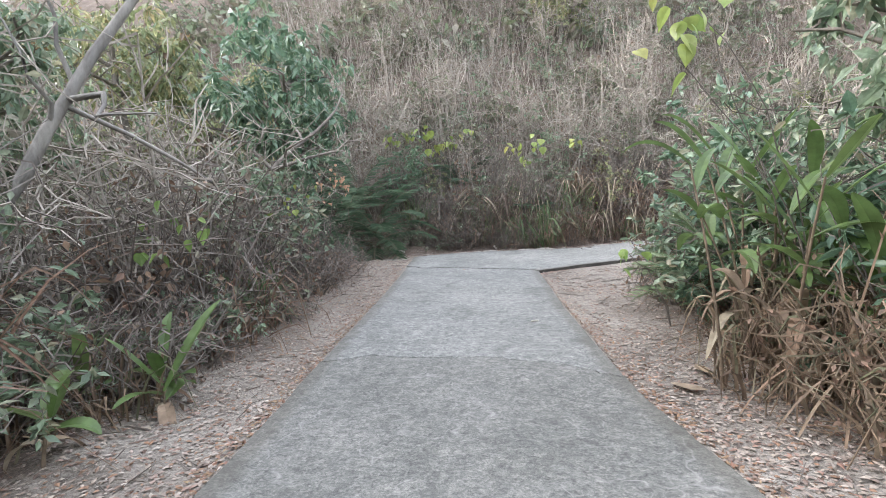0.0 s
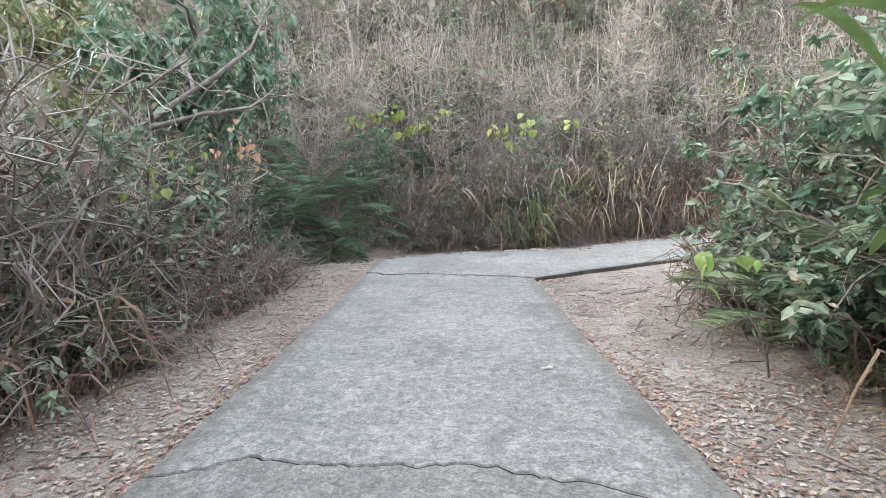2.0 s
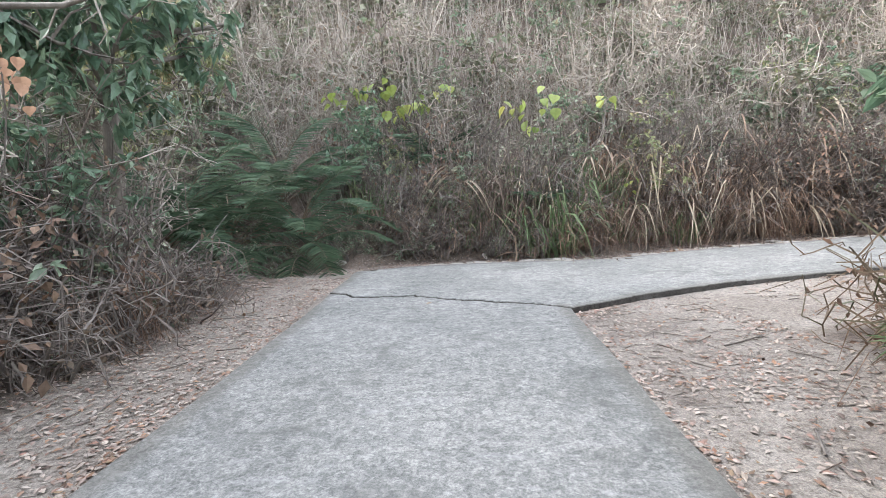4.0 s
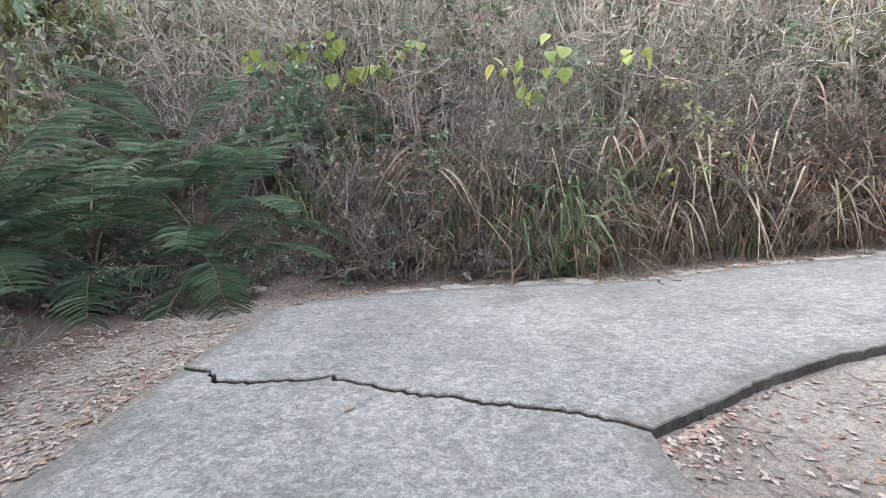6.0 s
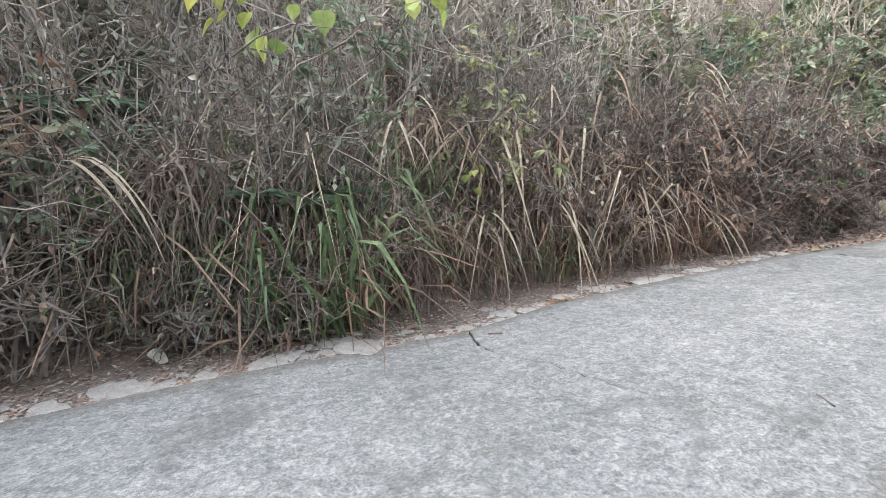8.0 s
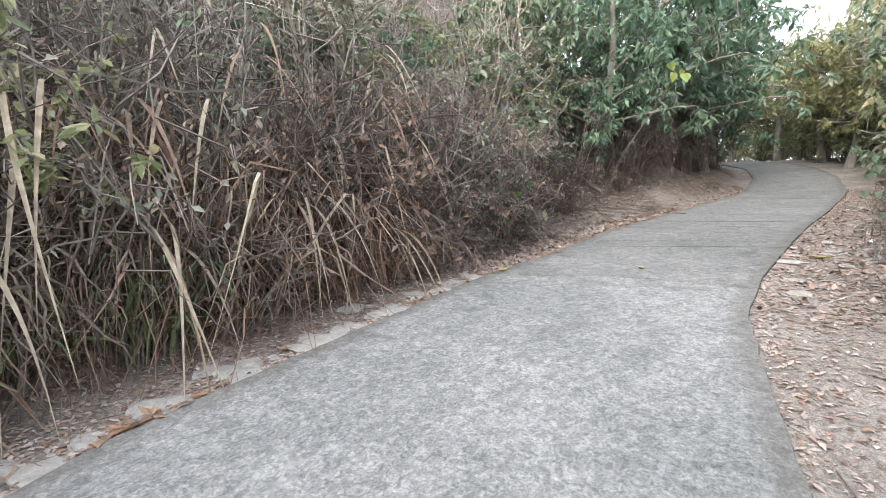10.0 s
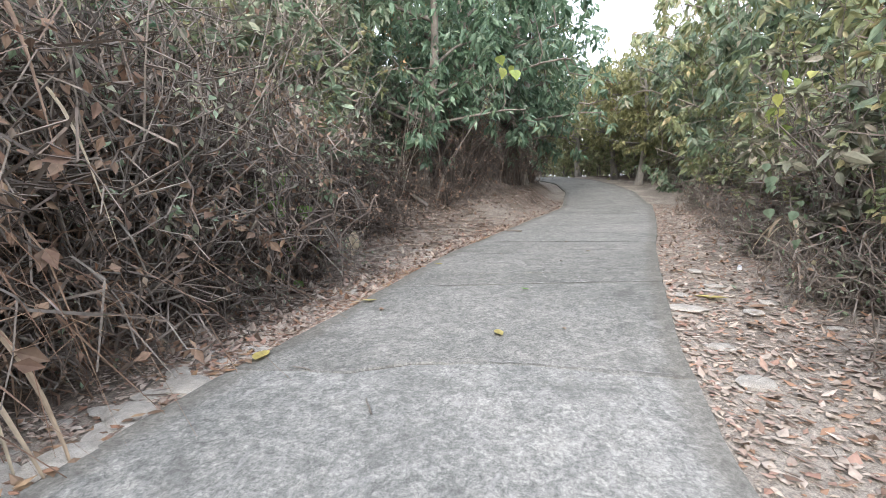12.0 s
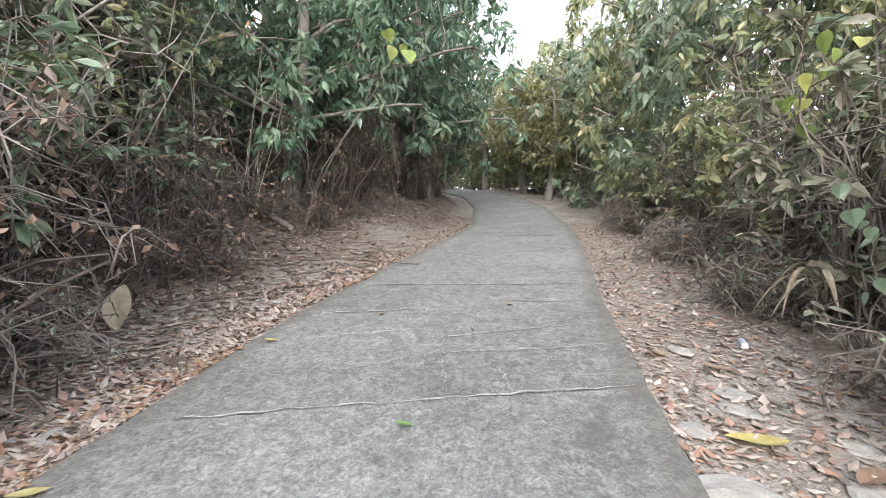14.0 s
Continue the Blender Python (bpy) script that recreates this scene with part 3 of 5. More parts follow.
for i, (x0, y0, x1, y1, w) in enumerate([
        (9.44, 9.9, 9.47, 11.5, 0.008), (12.0, 9.6, 11.56, 12.5, 0.014), (12.97, 12.06, 13.24, 11.1, 0.014), (12.96, 11.0, 13.3, 9.67, 0.011), (12.5, 11.95, 12.3, 11.2, 0.01),
        (13.2, 10.88, 11.82, 10.77, 0.006), (12.35, 10.44, 11.84, 10.37, 0.006), (12.7, 11.9, 12.0, 11.7, 0.006), (12.72, 9.7, 12.6, 10.9, 0.008), (14.98, 9.2, 15.1, 11.9, 0.018), (14.1, 9.5, 14.2, 10.6, 0.013),
        (13.9, 11.0, 13.75, 12.1, 0.012), (16.2, 9.4, 16.3, 10.6, 0.01), (17.3, 9.6, 17.7, 11.0, 0.01), (20.2, 8.5, 20.4, 9.8, 0.012), (22, 9.0, 22.3, 10.2, 0.012)]):
    seam(x0, y0, x1, y1, w, 200 + i)


# ---- plants: growing ----
def stems(n, root, height, spread, droop=0.35, k=5, jit=0.06, lo=0.45):
    """Arching stems from one root: (n, k, 3)."""
    a = rng.uniform(0, 2 * np.pi, n)
    rr = root * np.sqrt(rng.uniform(0, 1, n))
    base = np.stack([rr * np.cos(a), rr * np.sin(a), np.full(n, -0.06)], 1)
    b = a + rng.normal(0, 0.9, n)
    h, out = height * rng.uniform(lo, 1.1, n), spread * rng.uniform(0.15, 1.1, n)
    s = np.linspace(0, 1, k)
    x = base[:, None, 0] + (np.cos(b) * out)[:, None] * s[None] ** 1.4
    y = base[:, None, 1] + (np.sin(b) * out)[:, None] * s[None] ** 1.4
    dr = droop * rng.uniform(0.2, 1.6, n)
    z = base[:, None, 2] + h[:, None] * (s[None] * (1 + dr[:, None]) - dr[:, None] * 1.75 * s[None] ** 3)
    p = np.stack([x, y, z], -1)
    j = np.cumsum(rng.normal(0, jit, p.shape), axis=1)
    j -= j[:, :1]
    return p + j * np.linspace(0, 1, k)[None, :, None]


def points_on(p, n, lo=0.2):
    i, j = rng.integers(0, len(p), n), rng.uniform(lo, 1, n) * (p.shape[1] - 1)
    j0 = np.minimum(j.astype(int), p.shape[1] - 2)
    f = (j - j0)[:, None]
    return p[i, j0] * (1 - f) + p[i, j0 + 1] * f


def offshoots(p, n, length, k=4, jit=0.05, rise=0.2, floor=0.01):
    """Side twigs that leave random places of the paths p."""
    at = points_on(p, n, 0.3)
    d = rng.normal(0, 1, (n, 3)) + np.array([0, 0, rise])
    d /= np.linalg.norm(d, axis=1, keepdims=True)
    s = np.linspace(0, 1, k)
    q = at[:, None] + d[:, None] * ((length * rng.uniform(0.4, 1.3, n))[:, None] * s[None])[..., None]
    j = np.cumsum(rng.normal(0, jit, q.shape), axis=1)
    q = q + j - j[:, :1]
    q[:, :, 2] = np.maximum(q[:, :, 2], floor)
    return q


def taper(n, k, r0, r1):
    return np.linspace(1, 0, k)[None] * (r0 - r1) * rng.uniform(0.6, 1.3, n)[:, None] + r1


def random_way(n, z=0.0, flat=1.0):
    return rng.normal(0, 1, (n, 3)) * np.array([1, 1, flat]) + np.array([0, 0, z])


def thing(name, label, category, group=""):
    return tagged(new(name), label, category, group)


def mass(name, geo, material, parent, label="", smooth=False):
    """A part made of pieces too many and too small to count."""
    return tagged(part(name, geo, material, parent, label, smooth), kind="stuff")


def each(name, p, r, material, parent, sides=4):
    for i in range(len(p)):
        part(name, tubes(p[i:i + 1], r[i:i + 1], sides), material, parent, smooth=True)


def held(p, r):
    """Keeps paths within r of their root's axis."""
    d = np.linalg.norm(p[..., :2], axis=-1, keepdims=True)
    p[..., :2] *= np.minimum(1, r / (d + 1e-9))
    return p


def dry_bush(h, r, twig=0, leaf=0, nl=420, label="", lsize=0.06, n=32, m=110, name="dry_bush"):
    twig, leaf = twig or M_TWIG, leaf or M_DRYLEAF
    ob = thing(name, label or "leafless grey-brown bush of tangled dry twigs", "bush", "dry bushes of the thicket")
    a = held(stems(n, 0.45 * r, h, r, 0.55, 6, 0.1), 1.15 * r)
    b = held(offshoots(a, m, 0.42 * h, 4, 0.08), 1.25 * r)
    c = offshoots(b, m + 60, 0.34, 3, 0.06, -0.3)
    mass("stem_tangle", join(tubes(a, taper(n, 6, 0.014, 0.005)), tubes(b, taper(m, 4, 0.009, 0.004))), twig, ob)
    mass("twig_tangle", tubes(c, taper(m + 60, 3, 0.0055, 0.003)), twig, ob)
    at = np.concatenate([points_on(b, nl // 2), points_on(c, nl - nl // 2)])
    mass("foliage", leaves(at, random_way(nl, -0.5), lsize * rng.uniform(0.5, 1.6, nl)), leaf, ob)
    return ob


def grass_clump(h, r, mat, n, label, w=0.008, droop=1.0, dead=0.5):
    ob = thing("grass_clump", label, "grass", "grass clumps on the bank")
    p = stems(n, 0.55 * r, h, r, droop, 7, 0.04, 0.3)
    p[:, :, 2] = np.maximum(p[:, :, 2], -0.25)
    s = np.linspace(0, 1, 7)
    prof = np.clip(np.minimum(s * 5 + 0.4, (1 - s) * 2.2 + 0.04), 0, 1)
    mass("blade_tuft", ribbons(p, w * rng.uniform(0.45, 1.6, n)[:, None] * prof[None]), mat, ob)
    m = int(n * dead)
    q = stems(m, 0.7 * r, h * 0.6, r * 1.2, droop * 1.3, 6, 0.07, 0.2)
    mass("dead_blade_tuft", ribbons(q, w * 0.6 * rng.uniform(0.5, 1.4, m)[:, None] * prof[None, :6]), M_RUST, ob)
    return ob


def leafy_shrub(h, r, leaf, n=9, m=80, nl=1100, lsize=0.09, label="", width=0.24, name="leafy_shrub"):
    ob = thing(name, label, "shrub", "leafy shrubs beside the road")
    a = held(stems(n, 0.3 * r, h, r, 0.2, 7, 0.09), r)
    b = held(offshoots(a, m, 0.4 * h, 5, 0.06), 1.15 * r)
    each("stem", a, taper(n, 7, 0.018, 0.006), M_TWIG, ob)
    mass("twig_tangle", tubes(b, taper(m, 5, 0.008, 0.003)), M_TWIG, ob)
    w = nl // 7
    at = np.repeat(points_on(b, w, 0.3), 7, 0) + rng.normal(0, 0.025, (w * 7, 3))
    mass("foliage", leaves(at, random_way(w * 7, -0.15, 0.6), lsize * rng.uniform(0.55, 1.4, w * 7), width, fine=name == "leafy_shrub"), leaf, ob)
    return ob


def bare_sapling(h, n, label, leaf=0):
    ob = thing("bare_sapling", label, "sapling", "bare saplings on the hillside")
    a = stems(n, 0.3, h, 0.9, 0.08, 7, 0.1, 0.6)
    b = offshoots(a, n * 9, 0.25 * h, 4, 0.08, 0.7)
    c = offshoots(b, n * 16, 0.45, 3, 0.05, 0.3)
    each("stem", a, taper(n, 7, 0.026, 0.009), M_PALETWIG, ob)
    mass("twig_tangle", join(tubes(b, taper(n * 9, 4, 0.014, 0.007)), tubes(c, taper(n * 16, 3, 0.009, 0.006))), M_PALETWIG, ob)
    nl = n * 30
    mass("foliage", leaves(points_on(c, nl), random_way(nl, -0.6), 0.085 * rng.uniform(0.5, 1.5, nl)), leaf or M_GREYLEAF, ob)
    return ob


def tree(h, r, bole, leaf, clusters, label, blossom=0, lsize=0.25, bark=0):
    """Tree with hanging whorls of long leaves."""
    ob = thing("tree", label, "tree", "trees of the wood")
    k = 9
    s = np.linspace(0, 1, k)
    tr = np.stack([0.25 * np.sin(s * 3), 0.2 * (np.sin(s * 4 + 1) - np.sin(1)), s * h * 0.75 - 0.15], -1)[None]
    bark = bark or M_BARK
    part("trunk", tubes(tr, (np.linspace(0.17, 0.05, k) + np.where(s < 0.1, 0.06, 0))[None] * h / 7, 9), bark, ob, smooth=True)
    nb = 14
    st = rng.uniform(bole / h, 0.95, nb)
    at = np.stack([np.interp(st, s, tr[0, :, j]) for j in range(3)], -1)
    ang = rng.uniform(0, 2 * np.pi, nb)
    L = r * rng.uniform(0.6, 1.0, nb)
    q = np.linspace(0, 1, 7)
    limb = at[:, None] + np.stack([np.cos(ang)[:, None] * L[:, None] * q, np.sin(ang)[:, None] * L[:, None] * q, (h * 0.2 * rng.uniform(0.0, 1, nb))[:, None] * (q ** 0.8)], -1)
    limb += np.cumsum(rng.normal(0, 0.06, limb.shape), 1) * q[None, :, None]
    each("limb", limb, taper(nb, 7, 0.06 * h / 7, 0.015), bark, ob, 5)
    br = offshoots(limb, 110, 0.36 * r, 4, 0.09, 0.1)
    mass("branchwork", tubes(br, taper(110, 4, 0.017, 0.006)), bark, ob)
    ends = np.concatenate([points_on(br, clusters // 3, 0.5), br[rng.integers(0, 110, clusters // 6), -1]])
    u = rng.normal(0, 1, (clusters - len(ends), 3))
    u /= np.linalg.norm(u, axis=1, keepdims=True)
    lump = 0.82 + 0.28 * wobble(u[:, 0] * 3, u[:, 1] * 3 + u[:, 2] * 2, 1.6, h)
    shell = u * np.array([r, r, (h - bole) / 2]) * (lump * rng.uniform(0.6, 1.05, len(u)))[:, None] + np.array([0, 0, (h + bole) / 2])
    ends = np.concatenate([ends, shell])
    per = 12
    c = np.repeat(ends, per, 0) + rng.normal(0, 0.07, (len(ends) * per, 3))
    way = rng.normal(0, 1, c.shape) * np.array([1, 1, 0.5]) + np.array([0, 0, -0.9])
    mass("crown", leaves(c, way, lsize * rng.uniform(0.55, 1.3, len(c)), 0.19, 0.25, 0.06), leaf, ob)
    if blossom:
        b = ends[rng.integers(0, len(ends), blossom)]
        sp = np.repeat(b, 30, 0) + rng.normal(0, 0.08, (blossom * 30, 3)) + np.array([0, 0, 0.1])
        mass("blossom", leaves(sp, random_way(len(sp), 0.5), 0.06 * rng.uniform(0.6, 1.4, len(sp)), 0.3), M_PANICLE, ob, "rust-brown flower panicles")
    return ob


def place(ob, x, y, turn=None, size=1.0, sink=0.03, tip=(0, 0)):
    """Stand a thing on the ground."""
    turn = rng.uniform(0, 360) if turn is None else turn
    ob.matrix_basis = pose(x, y, float(terrain(x, y)) - sink, tip[0], tip[1], turn) @ Matrix.Diagonal((size, size, size, 1))
    return ob


CLEAR = [(11.2, 13.5, 0.55), (13.0, 13.4, 1.0), (14.3, 13.6, 1.2), (15.9, 13.4, 1.3), (17.3, 12.9, 1.2), (-4.5, 11.9, 2.1), (-3.1, 12.4, 1.6), (-4.9, 10.6, 1.5), (0.3, 12.9, 0.5), (2.8, 2.2, 0.5)]


def stand(kinds, spots, sizes=(0.8, 1.25), lean=5, gap=1.25, free=False):
    """Stands the kinds and copies of them at the spots, in turn."""
    spots = [p for p in spots if not any(math.hypot(p[0] - cx, p[1] - cy) < cr for cx, cy, cr in CLEAR) or free]
    spots = [p for p in spots if float(outside(*p)) > gap]
    for i, (x, y) in enumerate(spots):
        ob = kinds[i % len(kinds)]
        if i >= len(kinds):
            ob = copy_thing(ob, Matrix.Identity(4))
        place(ob, x, y, None, rng.uniform(*sizes), 0.04, (rng.normal(0, lean), rng.normal(0, lean)))


def band(n, x0, x1, d0, d1):
    """Spots along the far bank, d metres back from the road's edge, evenly strewn."""
    x = np.linspace(x0, x1, n) + rng.normal(0, (x1 - x0) / n, n)
    d = rng.uniform(d0, d1, n)
    out = list(zip(x, far_y(x) + d))
    rng.shuffle(out)
    return out


def strip(n, x0, x1, y0, y1):
    y = np.linspace(y0, y1, n) + rng.normal(0, (y1 - y0) / n * 0.6, n)
    out = list(zip(rng.uniform(x0, x1, n), y))
    rng.shuffle(out)
    return out


def roadside(n, x0, x1, d0, d1):
    """Spots on the lower side of the uphill road."""
    x = np.linspace(x0, x1, n) + rng.normal(0, (x1 - x0) / n, n)
    out = list(zip(x, near_y(x) - rng.uniform(d0, d1, n)))
    rng.shuffle(out)
    return out


# ---- thicket ----
stand([dry_bush(1.5, 0.9), dry_bush(2.2, 1.0, M_TWIG, M_GREYLEAF, 520), dry_bush(1.8, 1.0, M_TWIG, M_DRYLEAF, 500),
       dry_bush(2.0, 1.0, M_TWIG, M_LEAF, 620, "dry-twigged bush with sparse small green leaves"), dry_bush(1.7, 0.9, M_TWIG, M_RUST, 520, "brown withered bush with curled dead leaves", 0.08)],
      band(26, -5, 12.5, 1.35, 2.2) + band(9, 7.6, 12.6, 1.3, 1.6) + band(16, -7, 14, 2.4, 4.0) + strip(15, -4.6, -3.7, -2, 8.8) + strip(7, -6.5, -4.8, -2, 10)
      + band(8, 13, 26, 3.0, 3.8) + strip(5, 4.4, 6.0, 3.0, 6.0) + roadside(5, 9.5, 24, 2.0, 3.2))
stand([dry_bush(0.8, 0.7, M_TWIG, M_DRYLEAF, 240, "low tangle of dry grey twigs at the verge"), dry_bush(0.7, 0.6, M_TWIG, M_LEAF, 320, "low dry tangle with a few green leaves", 0.05)],
      band(12, -2.2, 2.2, 0.95, 1.4) + strip(13, -3.6, -3.1, -2, 8.8) + band(8, 7.8, 11.6, 0.95, 1.4) + roadside(12, 10.0, 24, 1.5, 2.0) + strip(5, 3.0, 4.2, 1.5, 5.6), (0.8, 1.25), 6, 0.9)
stand([leafy_shrub(1.5, 1.2, M_GREYLEAF, 7, 50, 520, 0.145, "faded grey-olive scrub on the hillside", 0.26, "hill_scrub"),
       leafy_shrub(1.9, 1.2, M_GREYLEAF, 7, 50, 540, 0.14, "dusty half-dry scrub on the hillside", 0.26, "hill_scrub"),
       leafy_shrub(1.6, 1.2, M_LEAF, 8, 55, 560, 0.12, "green scrub among bare saplings", 0.26, "hill_scrub")],
      band(34, -9, 15, 3.0, 7) + band(38, -12, 20, 6.5, 12) + band(36, -18, 24, 11, 17) + band(22, -18, 24, 16, 25) + strip(14, -13, -8, -3, 12) + strip(10, -8, -5, -3, 12), (0.9, 1.5))
stand([bare_sapling(3.4, 6, "thin bare pale-grey saplings with fine twigs"), bare_sapling(4.4, 5, "tall thin bare pale saplings"), bare_sapling(2.8, 7, "dense bare grey saplings", M_DRYLEAF)],
      band(28, -8, 15, 2.4, 6) + band(24, -12, 18, 6, 11) + band(10, -14, 20, 11, 16) + strip(20, -7, -3.9, -3, 11) + strip(4, 5, 8, -1, 6), (0.8, 1.3))
stand([grass_clump(1.0, 1.0, M_RUST, 140, "rust-brown dead grass tussock hanging over the bank", 0.009, 1.1),
       grass_clump(1.3, 1.0, M_STRAW, 60, "straw-coloured dry reed grass clump", 0.009, 1.3),
       grass_clump(0.7, 0.8, M_RUST, 150, "low brown dead grass tussock", 0.008, 1.2),
       grass_clump(1.6, 0.9, M_RUST, 100, "tall withered brown grass clump", 0.01, 0.8),
       grass_clump(1.9, 1.0, M_STRAW, 40, "tall bleached reed grass with arching blades", 0.01, 1.25),
       grass_clump(1.2, 1.1, M_RUST, 120, "tangled brown dead grass", 0.007, 1.3)],
      band(20, 1.4, 8.6, 1.05, 1.6) + band(18, 1.5, 9, 1.5, 2.8) + strip(5, -4, -3.2, -1, 8), (0.55, 1.3), 14, 0.9)
stand([grass_clump(1.4, 0.9, M_GREENBLADE, 110, "green reed grass clump with long blades", 0.015, 0.8), grass_clump(0.9, 0.6, M_GREENBLADE, 60, "small fresh green grass clump", 0.014, 0.7)],
      [(2.2, 13.45), (2.0, 13.75), (2.6, 14.0), (3.1, 14.1), (5.3, 13.9), (1.7, 13.7), (3.9, 14.1), (2.3, 14.3), (1.4, 14.0), (3.4, 14.5), (0.9, 13.9), (4.6, 14.1), (0.2, 13.6), (5.8, 14.4)] + band(9, -1, 8, 1.9, 3.4) + strip(3, -3.6, -3.2, 1, 4), (0.7, 1.25), 8, 0.8)
stand([dry_bush(1.6, 0.9, M_TWIG, M_GREYLEAF, 500, "dry bush beside the palms")], [(-7.1, 11.0), (-7.3, 12.3), (-6.2, 13.4), (-5.6, 14.0)], (0.9, 1.2), 5, 0.9, True)
stand([leafy_shrub(1.6, 0.9, M_LEAF, label="green small-leaved shrub among dry twigs"),
       leafy_shrub(2.4, 1.1, M_LEAF, 9, 90, 1400, 0.11, "tall dull-green leafy shrub"),
       leafy_shrub(2.1, 1.0, M_SUNLEAF, 9, 80, 1200, 0.09, "olive-green shrub with yellowing leaves"),
       leafy_shrub(2.8, 1.2, M_DARKLEAF, 9, 90, 1500, 0.13, "dense dark-green broadleaf shrub")],
      band(8, -6, 5, 1.8, 3.2) + band(16, 11, 24, 3.0, 3.9) + strip(3, -4.8, -3.8, 1, 8.5) + strip(8, 3.6, 5.5, 3.0, 5.4), (0.85, 1.3))
stand([leafy_shrub(2.6, 1.1, M_LEAF, 8, 100, 1250, 0.145, "dusty green broadleaf shrub at the roadside"),
       leafy_shrub(2.5, 1.1, M_GREYLEAF, 8, 90, 1150, 0.135, "half-withered grey-green roadside shrub"),
       leafy_shrub(2.4, 1.0, M_SUNLEAF, 8, 90, 1150, 0.13, "olive roadside shrub with yellowing leaves"),
       dry_bush(2.0, 0.9, M_TWIG, M_DRYLEAF, 500, "dry brown roadside bush")],
      roadside(20, 9.0, 24, 2.1, 3.0) + roadside(22, 9, 34, 2.9, 4.4) + band(9, 9, 16, 2.9, 3.6) + band(6, 18, 25, 2.2, 2.9), (0.85, 1.3))
stand([leafy_shrub(2.6, 1.5, M_SUNLEAF, 7, 70, 1100, 0.16, "sunlit olive shrubs where the road bends away")], roadside(10, 34, 46, 2.2, 4) + strip(12, 49, 54, 4, 11) + strip(8, 58, 64, 6, 16), (1.0, 1.6))

stand([leafy_shrub(0.9, 0.55, M_LEAF, 7, 45, 420, 0.085, "pale-green leafy weed at the foot of the thicket", 0.24, "weed")],
      [(-2.95, 3.0), (-3.2, 1.7), (-3.35, 0.5), (-3.1, -0.4), (-3.4, 4.6), (-3.0, 2.2)], (0.85, 1.25), 6, 0.9, True)
stand([leafy_shrub(2.4, 1.0, M_LEAF, 8, 90, 1000, 0.13, "dull-green shrub leaning out over the earth bank"), leafy_shrub(2.7, 1.0, M_SUNLEAF, 8, 90, 900, 0.12, "half-dry olive shrub over the earth bank")],
      [(12.4, 14.7), (13.3, 14.9), (14.3, 14.7), (15.3, 14.9), (16.1, 15.3)], (0.9, 1.2), 6, 0.9, True)
stand([dry_bush(1.3, 0.9, M_DARKTWIG, M_RUST, 520, "tangle of broken dry branches and dead leaves on the bank", 0.06, 40, 150)],
      [(11.0, 13.95), (11.8, 14.4), (12.7, 14.75), (13.7, 14.7), (14.9, 14.7), (10.2, 14.1), (9.4, 14.0), (8.6, 14.0), (7.7, 14.1), (15.5, 15.2), (17.5, 14.0)], (0.8, 1.15), 8, 0.9, True)
stand([dry_bush(2.1, 0.9, M_DARKTWIG, M_RUST, 560, "brown thicket of dry stems and withered leaves", 0.055, 44, 150)],
      band(7, 18.5, 28, 1.5, 2.2) + [(6.3, 14.5), (7.1, 14.6), (7.9, 14.7), (8.8, 14.7), (9.7, 14.7), (10.6, 14.6), (11.4, 14.9)], (0.9, 1.2), 8, 0.9, True)

stand([dry_bush(0.6, 0.5, M_DARKTWIG, M_RUST, 160, "low broken twigs and withered shoots on the earth bank", 0.06, 20, 50)],
      [(11.6, 13.75), (12.2, 13.95), (13.4, 14.05), (14.0, 14.0), (14.6, 13.75), (15.2, 14.1), (16.6, 14.0), (17.6, 13.3), (18.6, 13.1)], (0.8, 1.3), 8, 0.9, True)

# ---- trees ----
kinds = [tree(7.0, 2.4, 0.9, M_DARKLEAF, 420, "dark-green mango tree with hanging leaves and rusty blossom", 14),
         tree(6.0, 2.2, 0.3, M_LEAF, 420, "dull-green broadleaf tree with drooping leaves and rusty blossom", 20),
         tree(6.4, 2.3, 0.3, M_SUNLEAF, 420, "olive-green broadleaf tree in lighter foliage with rusty blossom", 22),
         tree(6.6, 1.9, 3.2, M_DARKLEAF, 300, "tree with a high crown of hanging bluish-green leaves", 0, 0.26),
         tree(6.6, 2.4, 1.5, M_SUNGOLD, 420, "yellow-olive tree with sunlight's gold in its leaf colour and a pale bare bole at the bend", 12, 0.26, M_PALEBARK)]
TREES = [(0, 17.6, 13.9, 1.0), (0, 20.5, 13.9, 1.5), (0, 23.8, 12.7, 1.4), (0, 27, 12.1, 1.4), (1, 15.6, 15.6, 0.95), (2, 31, 12.3, 1.4), (1, 35.5, 13.9, 1.4), (4, 41, 17.2, 1.3),
         (2, 16.5, 4.4, 1.2), (1, 20.0, 4.8, 1.3), (2, 24, 4.6, 1.35), (1, 28, 4.4, 1.4), (2, 33, 4.0, 1.45), (2, 38, 4.2, 1.45), (4, 32.3, 6.7, 1.15), (4, 36.6, 7.3, 1.25), (4, 41.5, 9.2, 1.3), (4, 47, 12.0, 1.4), (4, 54, 17.5, 1.5), (2, 43, 4.5, 1.35), (2, 50, 8.0, 1.3), (2, 48, 3, 1.3),
         (2, 13.0, 4.2, 0.85), (1, 52, 2, 1.6), (3, -4.5, 8.6, 1.0), (1, 48, 23.0, 1.3), (2, 20, 17, 1.1), (1, 26, 15.5, 1.2),
         # Four trees at y -4 and lower: unseen, added to shade the concrete.
         (1, -8.5, 5.0, 1.0), (2, -9.5, 10.5, 1.1), (1, -7.5, 0.5, 1.0), (2, -8, 15.5, 0.9), (1, -4.6, -4.5, 1.05), (0, 4.9, -4.0, 1.0), (2, -4.8, -9.5, 1.1), (1, 4.8, -9, 1.1), (1, 5.6, 1.6, 0.95),
         (1, -13, 17, 1.1), (2, 5, 25, 1.0), (2, -13, 4, 1.2)]
